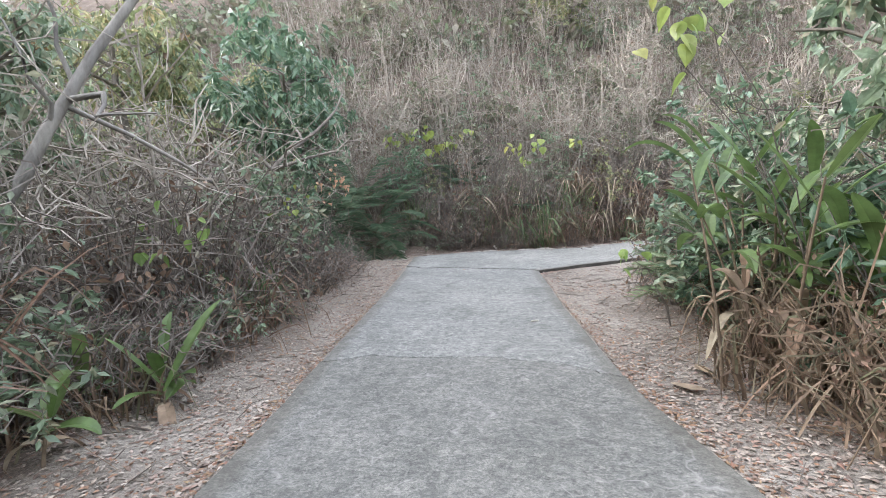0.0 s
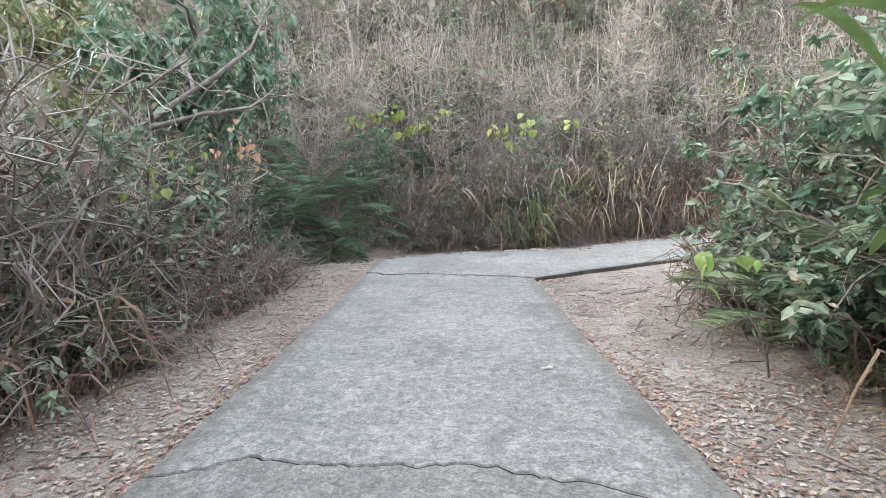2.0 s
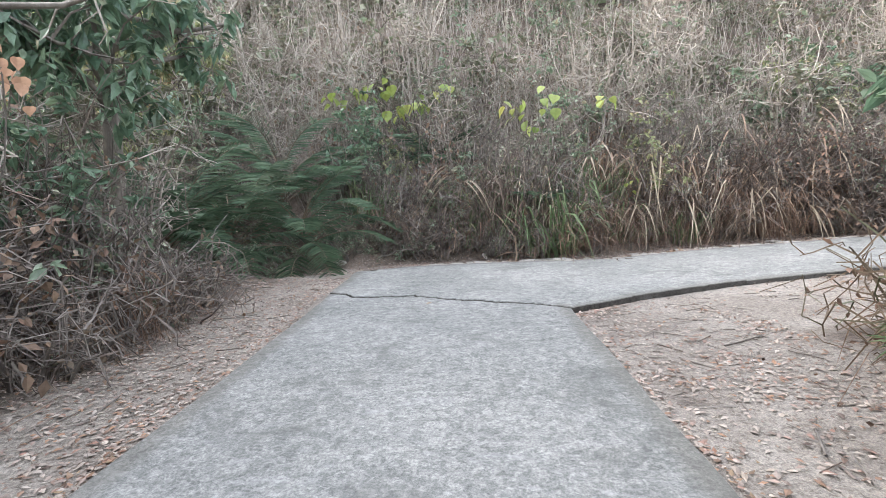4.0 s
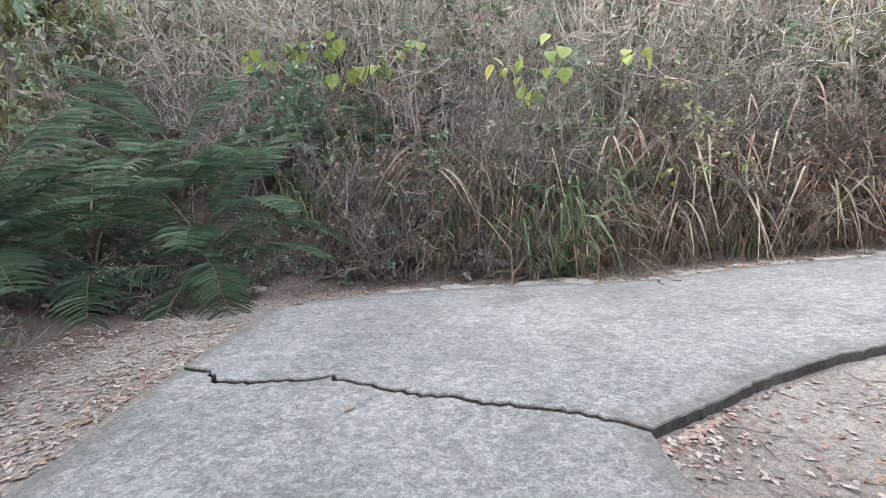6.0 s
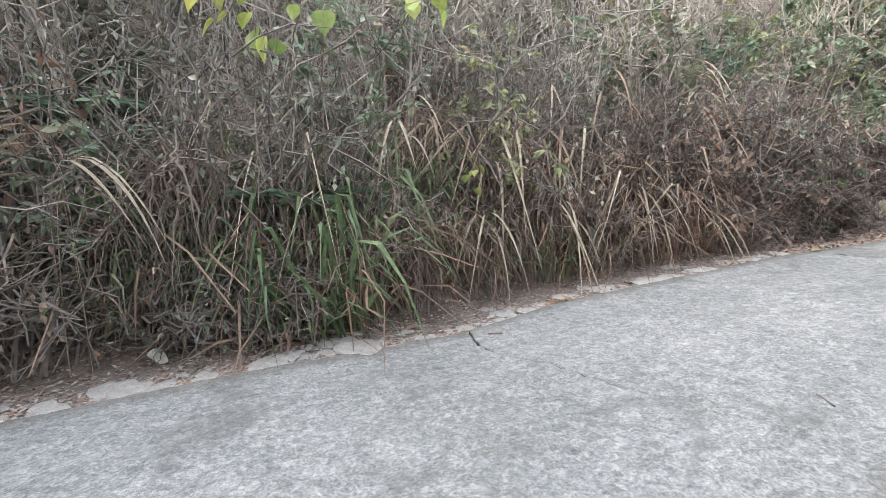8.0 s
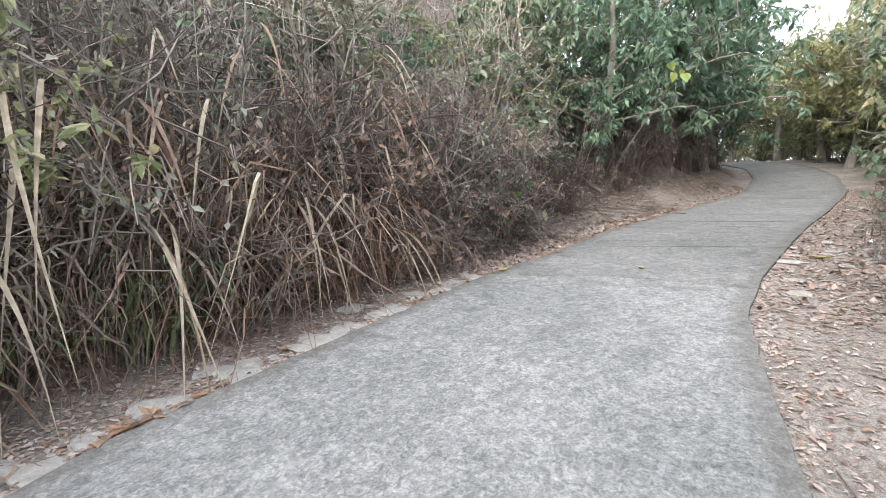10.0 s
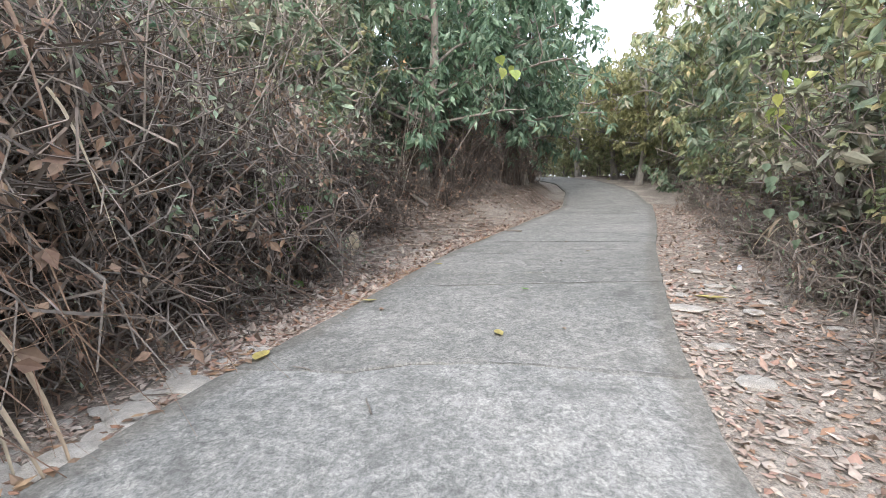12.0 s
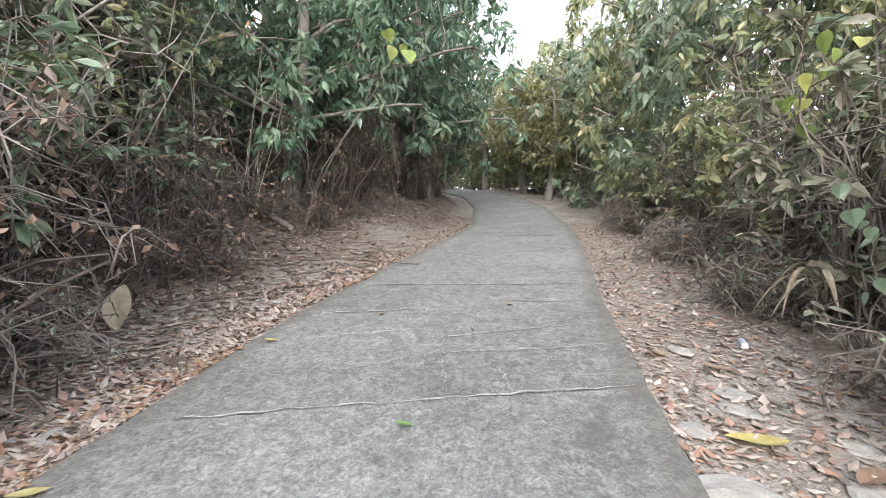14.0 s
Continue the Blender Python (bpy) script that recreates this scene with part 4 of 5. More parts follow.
for i, (k, x, y, s) in enumerate(TREES):
    ob = kinds[k] if k not in [t[0] for t in TREES[:i]] else copy_thing(kinds[k], Matrix.Identity(4))
    place(ob, x, y, None, s, 0.05)


def far_woods(n):
    """Treetops over the hill and beyond, too far to tell apart."""
    x, d = rng.uniform(-70, 60, n), 11 + 50 * rng.uniform(0, 1, n) ** 1.7
    y = far_y(x) + d
    w = n // 3
    x[:w], y[:w] = rng.uniform(-60, -12, w), rng.uniform(-40, 25, w)
    e = n // 6
    x[w:w + e], y[w:w + e] = rng.uniform(12, 90, e), rng.uniform(-40, 0, e)
    lump = 2.2 + 1.6 * wobble(x, y, 0.8, 3.0)
    z = terrain(x, y) + np.maximum(0.1, lump * rng.uniform(0, 1, n) ** 0.6)
    at = np.stack([x, y, z], 1)
    return tagged(part("far_woods", leaves(at, random_way(n, -0.4), rng.uniform(0.35, 0.8, n), 0.3), M_GREYLEAF), "distant grey-green scrub and treetops over the hill", "woods", kind="stuff")


far_woods(26000)


def hill_brush(n, m):
    """Low dry growth that covers the slope between the shrubs."""
    x, d = rng.uniform(-16, 18, n), rng.uniform(2.2, 24, n)
    y = far_y(x) + d
    w = n // 5
    x[:w], y[:w] = rng.uniform(-14, -5.5, w), rng.uniform(-4, 11, w)
    lump = 0.75 + 0.6 * wobble(x, y, 1.9, 1.0)
    at = np.stack([x, y, terrain(x, y) + np.maximum(0.02, lump * rng.uniform(0, 1, n))], 1)
    tagged(part("hill_brush", leaves(at, random_way(n, 0.1), rng.uniform(0.08, 0.24, n), 0.22), M_GREYLEAF), "faded grey-green undergrowth covering the hillside", "undergrowth", kind="stuff")
    x, d = rng.uniform(-14, 17, m), rng.uniform(1.9, 20, m)
    y = far_y(x) + d
    foot = np.stack([x, y, terrain(x, y) - 0.05], 1)
    lean = rng.normal(0, 0.22, (m, 3)) * np.array([1, 1, 0]) + np.array([0, 0, 1.0])
    h = rng.uniform(0.7, 2.6, m)
    p = foot[:, None] + lean[:, None] * (h[:, None] * np.linspace(0, 1, 4))[..., None] + rng.normal(0, 0.06, (m, 4, 3)) * np.linspace(0, 1, 4)[None, :, None]
    tagged(part("hill_stems", tubes(p, taper(m, 4, 0.013, 0.005)), M_PALETWIG), "thin pale bare stems standing on the hillside", "undergrowth", kind="stuff")


hill_brush(42000, 5000)


# ---- single plants ----
def frond(L, n, sag, material, half=0.02, leaf=0.34):
    """A feather frond along +x: (verts, quads) of leaflets, and of the rachis."""
    s = np.linspace(0, 1, 8)
    mid = np.stack([L * s * (1 - 0.12 * s), 0 * s, L * (0.62 * s - sag * s ** 2)], -1)
    t = np.linspace(0.18, 1, n)
    at = np.stack([np.interp(t, s, mid[:, j]) for j in range(3)], -1)
    at = np.repeat(at, 2, 0)
    sg = np.tile([1.0, -1.0], n)
    lf = leaf * (0.45 + np.sin(np.repeat(t, 2) * 2.7)) * 0.8 * rng.uniform(0.85, 1.1, 2 * n)
    way = np.stack([0.75 + 0 * sg, sg, 0.25 - 0.4 * rng.uniform(0, 1, 2 * n)], 1)
    way /= np.linalg.norm(way, axis=1, keepdims=True)
    q = np.linspace(0, 1, 4)
    p = at[:, None] + way[:, None] * (lf[:, None] * q)[..., None]
    p[:, :, 2] -= (lf[:, None] * 0.3 * q ** 2)
    w = half * np.array([0.5, 1, 0.75, 0.08])[None] * np.ones((2 * n, 1))
    return ribbons(p, w, np.tile([0.3, 0, 1.0], (2 * n, 1)) + rng.normal(0, 0.2, (2 * n, 3))), tubes(mid[None], np.linspace(0.014, 0.004, 8)[None], 4)


def palm(x, y, n, L, label, stem=0.35, sag=0.55, size=1.0, half=0.015, leaf=0.42, rise=0.0, mat=None):
    ob = thing("palm", label, "palm", "palms of the thicket")
    for i in range(n):
        up = rng.uniform(0.0, 1.0)
        leafs, rachis = frond(L * rng.uniform(0.75, 1.1), 32, sag * rng.uniform(0.7, 1.3), M_PALM, half, leaf)
        m = pose(0, 0, stem * up, 0, -62 * up + 24 - rise, i * 137.5 + rng.uniform(-12, 12))
        f = part("frond", rachis, M_STALK, ob)
        f.matrix_basis = m
        mass("leaflet_fringe", leafs, mat or M_PALM, f)
    return place(ob, x, y, 0, size, 0.02)


palm(-5.7, 11.9, 18, 2.4, "dark-green feather palm among dry twigs", 0.9)
palm(-4.6, 12.3, 30, 2.5, "bushy dark-green palm with feathery fronds", 1.1)
palm(-3.2, 12.6, 28, 2.2, "dark-green palm with drooping feathery fronds", 0.9)
palm(-5.1, 10.9, 22, 2.2, "dark-green feather palm at the verge", 0.7)
palm(-3.9, 13.4, 20, 2.3, "taller dark-green feather palm on the bank", 1.5)
palm(3.3, 3.75, 20, 1.25, "green feather palm beside the path", 0.4, 0.55, 1.0, 0.007, 0.3, 26, M_PALMPALE)
palm(3.6, 4.7, 14, 1.2, "green feather palm beside the path", 0.4, 0.55, 1.0, 0.007, 0.3, 26, M_PALMPALE)
palm(1.9, 14.2, 10, 1.3, "young feather palm on the bank", 0.5)
palm(-0.5, 15.2, 9, 1.6, "slender palm among the saplings", 0.8)


def strap_leaf(L, w, sag, twist=0.0, k=9, rise=0.5):
    """A long lance-shaped leaf that leaves along +x and arches."""
    s = np.linspace(0, 1, k)
    p = np.stack([L * s * (0.9 - 0.15 * s), 0.06 * L * np.sin(s * 3 + twist), L * (rise * s - sag * s ** 2)], -1)[None]
    prof = np.sin(np.clip(s * 0.92 + 0.06, 0, 1) * np.pi) ** 0.7
    return ribbons(p, (w * prof)[None], np.array([[0.15 * twist, 1.0, 0.1]]), 0.3)


def stalk_plant(x, y, stalks, h, label):
    """Ginger-like plant: upright stalks with long green leaves, withered ones below."""
    ob = thing("broadleaf_clump", label, "plant", "broad-leaved plants beside the path")
    for i in range(stalks):
        a = rng.uniform(0, 2 * np.pi)
        bx, by = 0.34 * rng.normal(0, 0.7), 0.34 * rng.normal(0, 0.7)
        hh = h * rng.uniform(0.62, 1.05)
        lx, ly = 0.25 * hh * np.cos(a) * rng.uniform(0.2, 1), 0.25 * hh * np.sin(a) * rng.uniform(0.2, 1)
        s = np.linspace(0, 1, 6)
        p = np.stack([bx + lx * s ** 1.5, by + ly * s ** 1.5, -0.05 + hh * 0.8 * s], -1)[None]
        st = part("stalk", tubes(p, np.linspace(0.016, 0.008, 6)[None], 6), M_STALK, ob, smooth=True)
        for j in range(6):
            f = 0.42 + 0.58 * j / 5
            q = [float(np.interp(f, s, p[0, :, c])) for c in range(3)]
            green = j > 1
            L = (0.62 if green else 0.4) * rng.uniform(0.75, 1.2)
            geo = strap_leaf(L, 0.062 * rng.uniform(0.75, 1.2), rng.uniform(0.25, 0.7) if green else rng.uniform(1.0, 1.6), rng.uniform(-1, 1), 9, rng.uniform(0.75, 1.5) if green and j > 3 else 0.55)
            lf = part("leaf", geo, M_CANNA if green else (M_PALELEAF, M_BROWNLEAF)[(i + j) % 2], st, "" if green else "bleached withered hanging leaf")
            lf.matrix_basis = pose(*q, 0, 0, j * 150 + math.degrees(a) + rng.uniform(-30, 30))
    m = 60
    q = stems(m, 0.4, 0.75, 0.55, 1.0, 6, 0.05, 0.3)
    mass("dead_sheath_tuft", ribbons(q, 0.012 * rng.uniform(0.5, 1.5, m)[:, None] * np.array([1, 1, 1, 0.8, 0.5, 0.1])[None]), M_STALK, ob, "brown withered sheaths and stalks")
    return place(ob, x, y, 0, 1.0, 0.02)


stalk_plant(2.75, 1.55, 8, 2.6, "tall green ginger-like plant with withered lower leaves")
stalk_plant(3.2, 2.3, 7, 2.7, "tall green broad-leaved plant with bleached dead leaves")
stalk_plant(3.3, 1.2, 6, 2.2, "green broad-leaved clump over brown stalks")
stalk_plant(-2.95, 0.9, 3, 0.5, "low broad-leaved plant at the verge")
stalk_plant(-3.2, 0.0, 3, 0.55, "low green broad-leaved plant at the verge")
stand([dry_bush(1.1, 0.75, M_STALK, M_RUST, 420, "brown withered undergrowth of broken stalks", 0.05, 40, 120),
       grass_clump(0.9, 0.8, M_RUST, 90, "bleached broken stalks leaning to the verge", 0.008, 1.1)],
      [(3.1, 1.0), (2.75, 1.05), (3.3, 1.9), (2.65, 2.2), (3.6, 1.3), (3.5, 3.1), (3.0, 0.3), (3.6, 5.2), (3.9, 6.0)])
stand([leafy_shrub(2.6, 1.0, M_DARKLEAF, 8, 90, 1500, 0.15, "dark glossy broadleaf shrub beside the path", 0.22), leafy_shrub(2.3, 0.9, M_LEAF, 8, 80, 1300, 0.12, "green broadleaf shrub with dry twigs beside the path", 0.24)],
      [(3.8, 2.4), (3.6, 4.4), (4.1, 3.4), (4.2, 5.2), (4.2, 1.2), (-3.6, 5.3)], (0.85, 1.15))


stand([leafy_shrub(0.7, 0.6, M_LEAF, 8, 60, 700, 0.06, "low green weeds at the foot of the palms", 0.26, "weed"), leafy_shrub(0.6, 0.6, M_GREYLEAF, 8, 60, 600, 0.06, "low withered weeds at the foot of the bank", 0.26, "weed")],
      [(-3.9, 11.7), (-3.2, 11.95), (-4.8, 11.2), (-2.7, 12.45), (-2.2, 12.6), (-5.2, 10.6), (-4.3, 10.2), (-1.6, 12.85), (-0.8, 13.05), (-5.6, 9.6), (-3.4, 12.6), (-4.6, 12.9)], (0.8, 1.3), 5, 0.5, True)


def leaning_tree(base, points, label, bark):
    """A bare bent trunk with a few limbs."""
    ob = thing("leaning_tree", label, "tree")
    b = np.array([base[0], base[1], float(terrain(*base))])
    ob.matrix_basis = Matrix.Translation(b)
    s = np.linspace(0, 1, 12)
    pts = np.vstack([[0, 0, -0.1], np.array(points) - b])
    t = np.linspace(0, 1, len(pts))
    p = np.stack([np.interp(s, t, pts[:, j]) for j in range(3)], -1)
    p[1:-1] = (p[:-2] + 2 * p[1:-1] + p[2:]) / 4
    p += rng.normal(0, 0.015, p.shape)
    part("trunk", tubes(p[None], (np.linspace(0.085, 0.04, 12) * (0.6 if bark is M_BARK else 1))[None], 8), bark, ob, smooth=True)
    limb = offshoots(p[None], 7, 1.5, 6, 0.1, 0.6, -9)
    each("limb", limb, taper(7, 6, 0.03, 0.008), bark, ob)
    tw = offshoots(limb, 60, 0.7, 4, 0.06, 0.3, -9)
    mass("twig_tangle", tubes(tw, taper(60, 4, 0.009, 0.004)), M_PALETWIG, ob)
    mass("foliage", leaves(points_on(tw, 160), random_way(160, -0.6), 0.09 * rng.uniform(0.5, 1.4, 160)), M_LEAF, ob)
    return ob


leaning_tree((-4.4, 0.6), [(-4.2, 1.2, 1.5), (-3.75, 1.9, 3.1), (-3.2, 2.7, 4.6)], "pale leaning bare tree trunk in the thicket", M_PALEBARK)
leaning_tree((-3.7, 4.4), [(-3.6, 4.5, 1.2), (-3.1, 4.9, 2.4), (-2.3, 5.6, 3.2)], "grey forked bare tree leaning over the verge", M_BARK)


def vine(root, heads, label, leaf=0, size=0.17, per=6):
    """A thin climbing stem with heart-shaped leaves about its heads, all in world places."""
    ob = thing("vine", label, "vine", "climbers with lime leaves")
    base = Vector((root[0], root[1], float(terrain(*root))))
    ob.matrix_basis = Matrix.Translation(base)
    for hx, hy, hz in heads:
        e = np.array([hx, hy, hz]) - np.array(base)
        s = np.linspace(0, 1, 10)
        p = e[None] * s[:, None]
        p[:, 2] = e[2] * s ** 0.7
        p += np.cumsum(rng.normal(0, 0.03, p.shape), 0) * np.sin(s * np.pi)[:, None]
        p[0, 2] = -0.05
        st = part("stem", tubes(p[None], np.linspace(0.009, 0.004, 10)[None], 4), M_TWIG, ob)
        for i in range(per):
            L = size * rng.uniform(0.6, 1.15)
            t = np.linspace(0, 1, 7)
            prof = np.array([0.25, 0.47, 0.5, 0.44, 0.3, 0.14, 0.01]) * L
            q = np.stack([L * t, 0 * t, -0.25 * L * t ** 2], -1)[None]
            lf = part("leaf", ribbons(q, prof[None], np.array([[0, 1.0, 0.0]]), 0.15), leaf or M_LIMEONE, st)
            c = p[-1] + rng.normal(0, 0.13, 3)
            lf.matrix_basis = pose(c[0], c[1], c[2], rng.uniform(-30, 30), rng.uniform(25, 85), rng.uniform(0, 360))
    return ob


M_LIMEONE = plant_mat("lime_heart_leaf", [(0.253, 0.328, 0.082), (0.338, 0.394, 0.115), (0.203, 0.295, 0.082), (0.422, 0.410, 0.123)], 0.45, 0.4, 8.0, True)
M_ROUND = plant_mat("fresh_round_leaf", [(0.2, 0.32, 0.09), (0.27, 0.38, 0.11), (0.16, 0.27, 0.08)], 0.45, 0.4, 8.0, True)
M_FRESH = plant_mat("fresh_green_leaf", [(0.14, 0.27, 0.07), (0.2, 0.34, 0.1), (0.17, 0.3, 0.08)], 0.45, 0.35, 8.0, True)
vine((2.3, 14.0), [(2.15, 13.35, 3.5), (1.36, 13.6, 3.2), (1.7, 13.5, 3.15)], "climber with lime-yellow heart-shaped leaves", 0, 0.24)
vine((3.3, 14.1), [(3.39, 13.4, 3.4)], "climber with a lime leaf cluster", 0, 0.24)
vine((-0.2, 15.4), [(-0.24, 14.9, 4.1), (-0.7, 14.8, 3.7)], "climber with pale lime leaves on bare stems", 0, 0.24)
vine((-2.2, 15.0), [(-2.29, 14.6, 4.0), (-1.7, 14.6, 4.1), (-2.9, 14.5, 3.8), (-1.3, 14.5, 3.6)], "climber with pale lime leaves on bare stems", 0, 0.26, 7)
vine((3.3, 1.6), [(1.85, 0.9, 3.0), (2.0, 0.95, 2.9), (1.6, 0.8, 2.75)], "overhanging twig with lime heart-shaped leaves", 0, 0.15, 5)
vine((2.75, 3.6), [(2.1, 3.3, 0.98), (2.2, 3.2, 0.8)], "low climber with fresh round green leaves", M_ROUND, 0.14, 4)
vine((-3.6, 2.9), [(-3.5, 2.6, 1.65), (-3.0, 2.5, 1.5), (-3.3, 2.2, 1.25)], "climber with round green and yellowing leaves", M_ROUND, 0.15, 5)
vine((-3.3, 4.2), [(-2.7, 4.3, 1.7), (-2.4, 4.5, 1.9)], "thin climber with lime leaves", 0, 0.09, 5)
vine((-2.8, 5.2), [(-2.02, 4.73, 2.13), (-2.2, 4.9, 2.0), (-1.95, 4.9, 2.05)], "young shoot with pink new leaves", M_PINK, 0.07, 9)
vine((4.0, 13.9), [(4.0, 13.6, 1.6)], "small plant with yellow-green leaves", 0, 0.14, 6)
vine((11.1, 14.0), [(11.08, 13.7, 1.48), (11.0, 13.6, 1.35)], "seedling with fresh green leaves on the bank", M_FRESH, 0.18, 6)
vine((11.4, 13.95), [(11.4, 13.85, 1.0), (11.3, 13.7, 0.8)], "seedling with fresh green leaves on the bank", M_FRESH, 0.16, 6)
vine((12.3, 8.0), [(11.5, 8.65, 1.65), (11.3, 8.7, 1.5), (11.0, 8.8, 1.35)], "arching pale branch with fresh leaves at its tips", M_LEAF, 0.09, 5)
vine((17.0, 13.4), [(16.5, 11.9, 4.3), (16.7, 11.7, 4.35)], "hanging twig with a pale lime leaf", 0, 0.22, 2)
vine((11.6, 7.6), [(11.4, 8.0, 3.3), (11.0, 8.2, 3.0), (11.8, 7.9, 2.9), (10.6, 8.2, 3.35)], "branch with large drooping dull green leaves", M_LEAF, 0.15, 4)
vine((12.8, 7.6), [(12.6, 8.1, 2.7), (12.9, 8.0, 2.4)], "leafy twig with yellowing leaves", 0, 0.14, 6)


def arching(x, y, n, L, w, spread, turn, label, mat=0, lift=1.2):
    """A few long bleached blades that arch out of the thicket."""
    ob = thing("reed", label, "grass", "bleached reeds")
    for i in range(n):
        s = np.linspace(0, 1, 14)
        l = L * rng.uniform(0.7, 1.1)
        u = np.clip((s - 0.3) / 0.7, 0, 1)
        hh = lift * rng.uniform(0.8, 1.1)
        p = np.stack([0.12 * l * s + l * 0.7 * u, 0.16 * l * np.sin(2.4 * s + 1.9 * i) * s, hh * smooth01(-0.2, 0.5, s) + l * (0.42 * u - 1.2 * u ** 2)], -1)[None]
        p[0, 0, 2] = -0.05
        b = part("blade", ribbons(p, (w * np.clip(np.minimum(np.maximum((s - 0.38) * 5, 0.13), (1 - s) * 3 + 0.05), 0, 1))[None], np.array([[0, 1.0, 0.2]]), 0.35), mat or M_PALELEAF, ob)
        b.matrix_basis = pose(0, 0, 0, 0, 0, rng.normal(0, spread))
    return place(ob, x, y, turn, 1.0, 0.02)


arching(0.25, 12.95, 8, 1.25, 0.026, 12, 185, "spray of whitish bleached reed blades", lift=1.95)
arching(0.1, 12.95, 3, 1.1, 0.022, 16, 350, "whitish bleached reed blades", lift=1.9)
arching(8.6, 14.1, 3, 1.7, 0.014, 35, 250, "tall bleached reed arching over the bank", lift=1.5)
arching(5.4, 13.9, 5, 1.5, 0.015, 40, 260, "straw-pale reeds hanging over the bank", lift=0.9)
arching(6.8, 13.95, 5, 1.4, 0.014, 40, 270, "straw-pale reeds hanging over the bank", lift=1.0)
arching(4.3, 13.9, 5, 1.4, 0.014, 40, 265, "straw-pale reeds hanging over the bank", lift=0.8)
arching(7.9, 13.7, 3, 1.3, 0.015, 30, 255, "straw-pale reeds drooping to the road edge", lift=0.7)
arching(13.5, 14.75, 3, 0.9, 0.02, 20, 240, "bleached reed leaves hanging on a branch", lift=1.5)
arching(6.2, 14.3, 3, 1.9, 0.018, 40, 265, "tall bleached reeds on the bank", lift=1.8)
arching(4.9, 14.4, 3, 1.9, 0.018, 40, 280, "tall bleached reeds on the bank", lift=1.9)
arching(12.8, 7.95, 6, 0.5, 0.026, 70, 100, "withered pale leaves hanging beside the verge", lift=0.62)
arching(3.1, 0.9, 6, 1.5, 0.011, 22, 235, "yellowed broken stalks lying to the verge", M_BROWNLEAF, 0.35)


for i in range(9):
    x = 3.2 + 0.75 * i + rng.uniform(-0.2, 0.2)
    arching(x, float(far_y(x)) + rng.uniform(1.4, 2.3), 5, rng.uniform(0.9, 1.7), rng.uniform(0.013, 0.021), 45, rng.uniform(235, 305), "bleached reed with long curved blades in the thicket", (M_STRAW, M_RUST)[i % 2], rng.uniform(1.2, 2.5))


def thatch(x, y, h, r, n, turn, label):
    """A mound of dead grass that hangs over its own foot towards the road (its -y side)."""
    ob = thing("dead_grass_mound", label, "grass", "dead grass mounds over the bank")
    k = 9
    s = np.linspace(0, 1, k)
    a = rng.normal(-np.pi / 2, 1.35, n)
    top = np.stack([rng.normal(0, 0.28 * r, n), rng.normal(0.12, 0.18 * r, n), h * rng.uniform(0.55, 1.0, n)], 1)
    out = r * rng.uniform(0.35, 1.05, n)
    fall = top[:, 2] * rng.uniform(0.2, 0.95, n)
    p = top[:, None] + np.stack([np.cos(a)[:, None] * out[:, None] * s ** 0.75, np.sin(a)[:, None] * out[:, None] * s ** 0.75, 0.16 * np.sin(s * np.pi)[None] * np.ones((n, 1)) - fall[:, None] * s ** 1.9], -1)
    j = np.cumsum(rng.normal(0, 0.042, p.shape), 1)
    p += j
    prof = np.clip(np.minimum(s * 4 + 0.5, (1 - s) * 2.4 + 0.05), 0, 1)
    mass("hanging_blade_mat", ribbons(p, rng.uniform(0.004, 0.012, n)[:, None] * prof[None]), M_THATCH, ob)
    m = n // 4
    q = stems(m, 0.5 * r, h, 0.5 * r, 0.5, 6, 0.06, 0.5)
    mass("stem_tangle", tubes(q, taper(m, 6, 0.008, 0.003)), M_TWIG, ob)
    return place(ob, x, y, turn, 1.0, 0.02)


for x, d, h, r, n in ((-1.3, 1.35, 0.8, 0.7, 130), (0.1, 1.4, 1.0, 0.8, 150), (0.95, 1.15, 1.7, 0.75, 260), (1.45, 1.1, 1.3, 0.6, 170), (2.5, 1.1, 0.85, 0.65, 150), (3.2, 1.05, 1.0, 0.65, 170), (4.3, 1.05, 0.8, 0.65, 150),
                      (5.1, 1.1, 1.05, 0.65, 150), (6.0, 1.1, 0.75, 0.6, 130), (7.0, 1.3, 1.5, 0.6, 130), (8.4, 1.4, 1.9, 0.6, 110)):
    thatch(x, float(far_y(x)) + d, h, r, n, rng.uniform(-25, 25), "grey-brown mound of dead grass hanging over the road edge")


# ---- fallen log, rubble, litter ----
def bar(name, a, b, r, mat, label, category, bend=0.04, n=9):
    s = np.linspace(0, 1, n)
    A, B = np.array(a), np.array(b)
    p = A[None] * (1 - s)[:, None] + B[None] * s[:, None]
    p += np.cumsum(rng.normal(0, bend, p.shape), 0) * np.sin(np.pi * s)[:, None] * np.array([1, 1, 0.3])
    me = mesh_of(name, *tubes(p[None] - A[None, None], (r * (1.1 - 0.35 * s) * rng.uniform(0.9, 1.1, n))[None], 7), True)
    ob = part(name, me, mat, None)
    ob.matrix_basis = Matrix.Translation(A)
    return tagged(ob, label, category)


def on_ground(x, y, up=0.0):
    return (x, y, float(terrain(x, y)) + up)


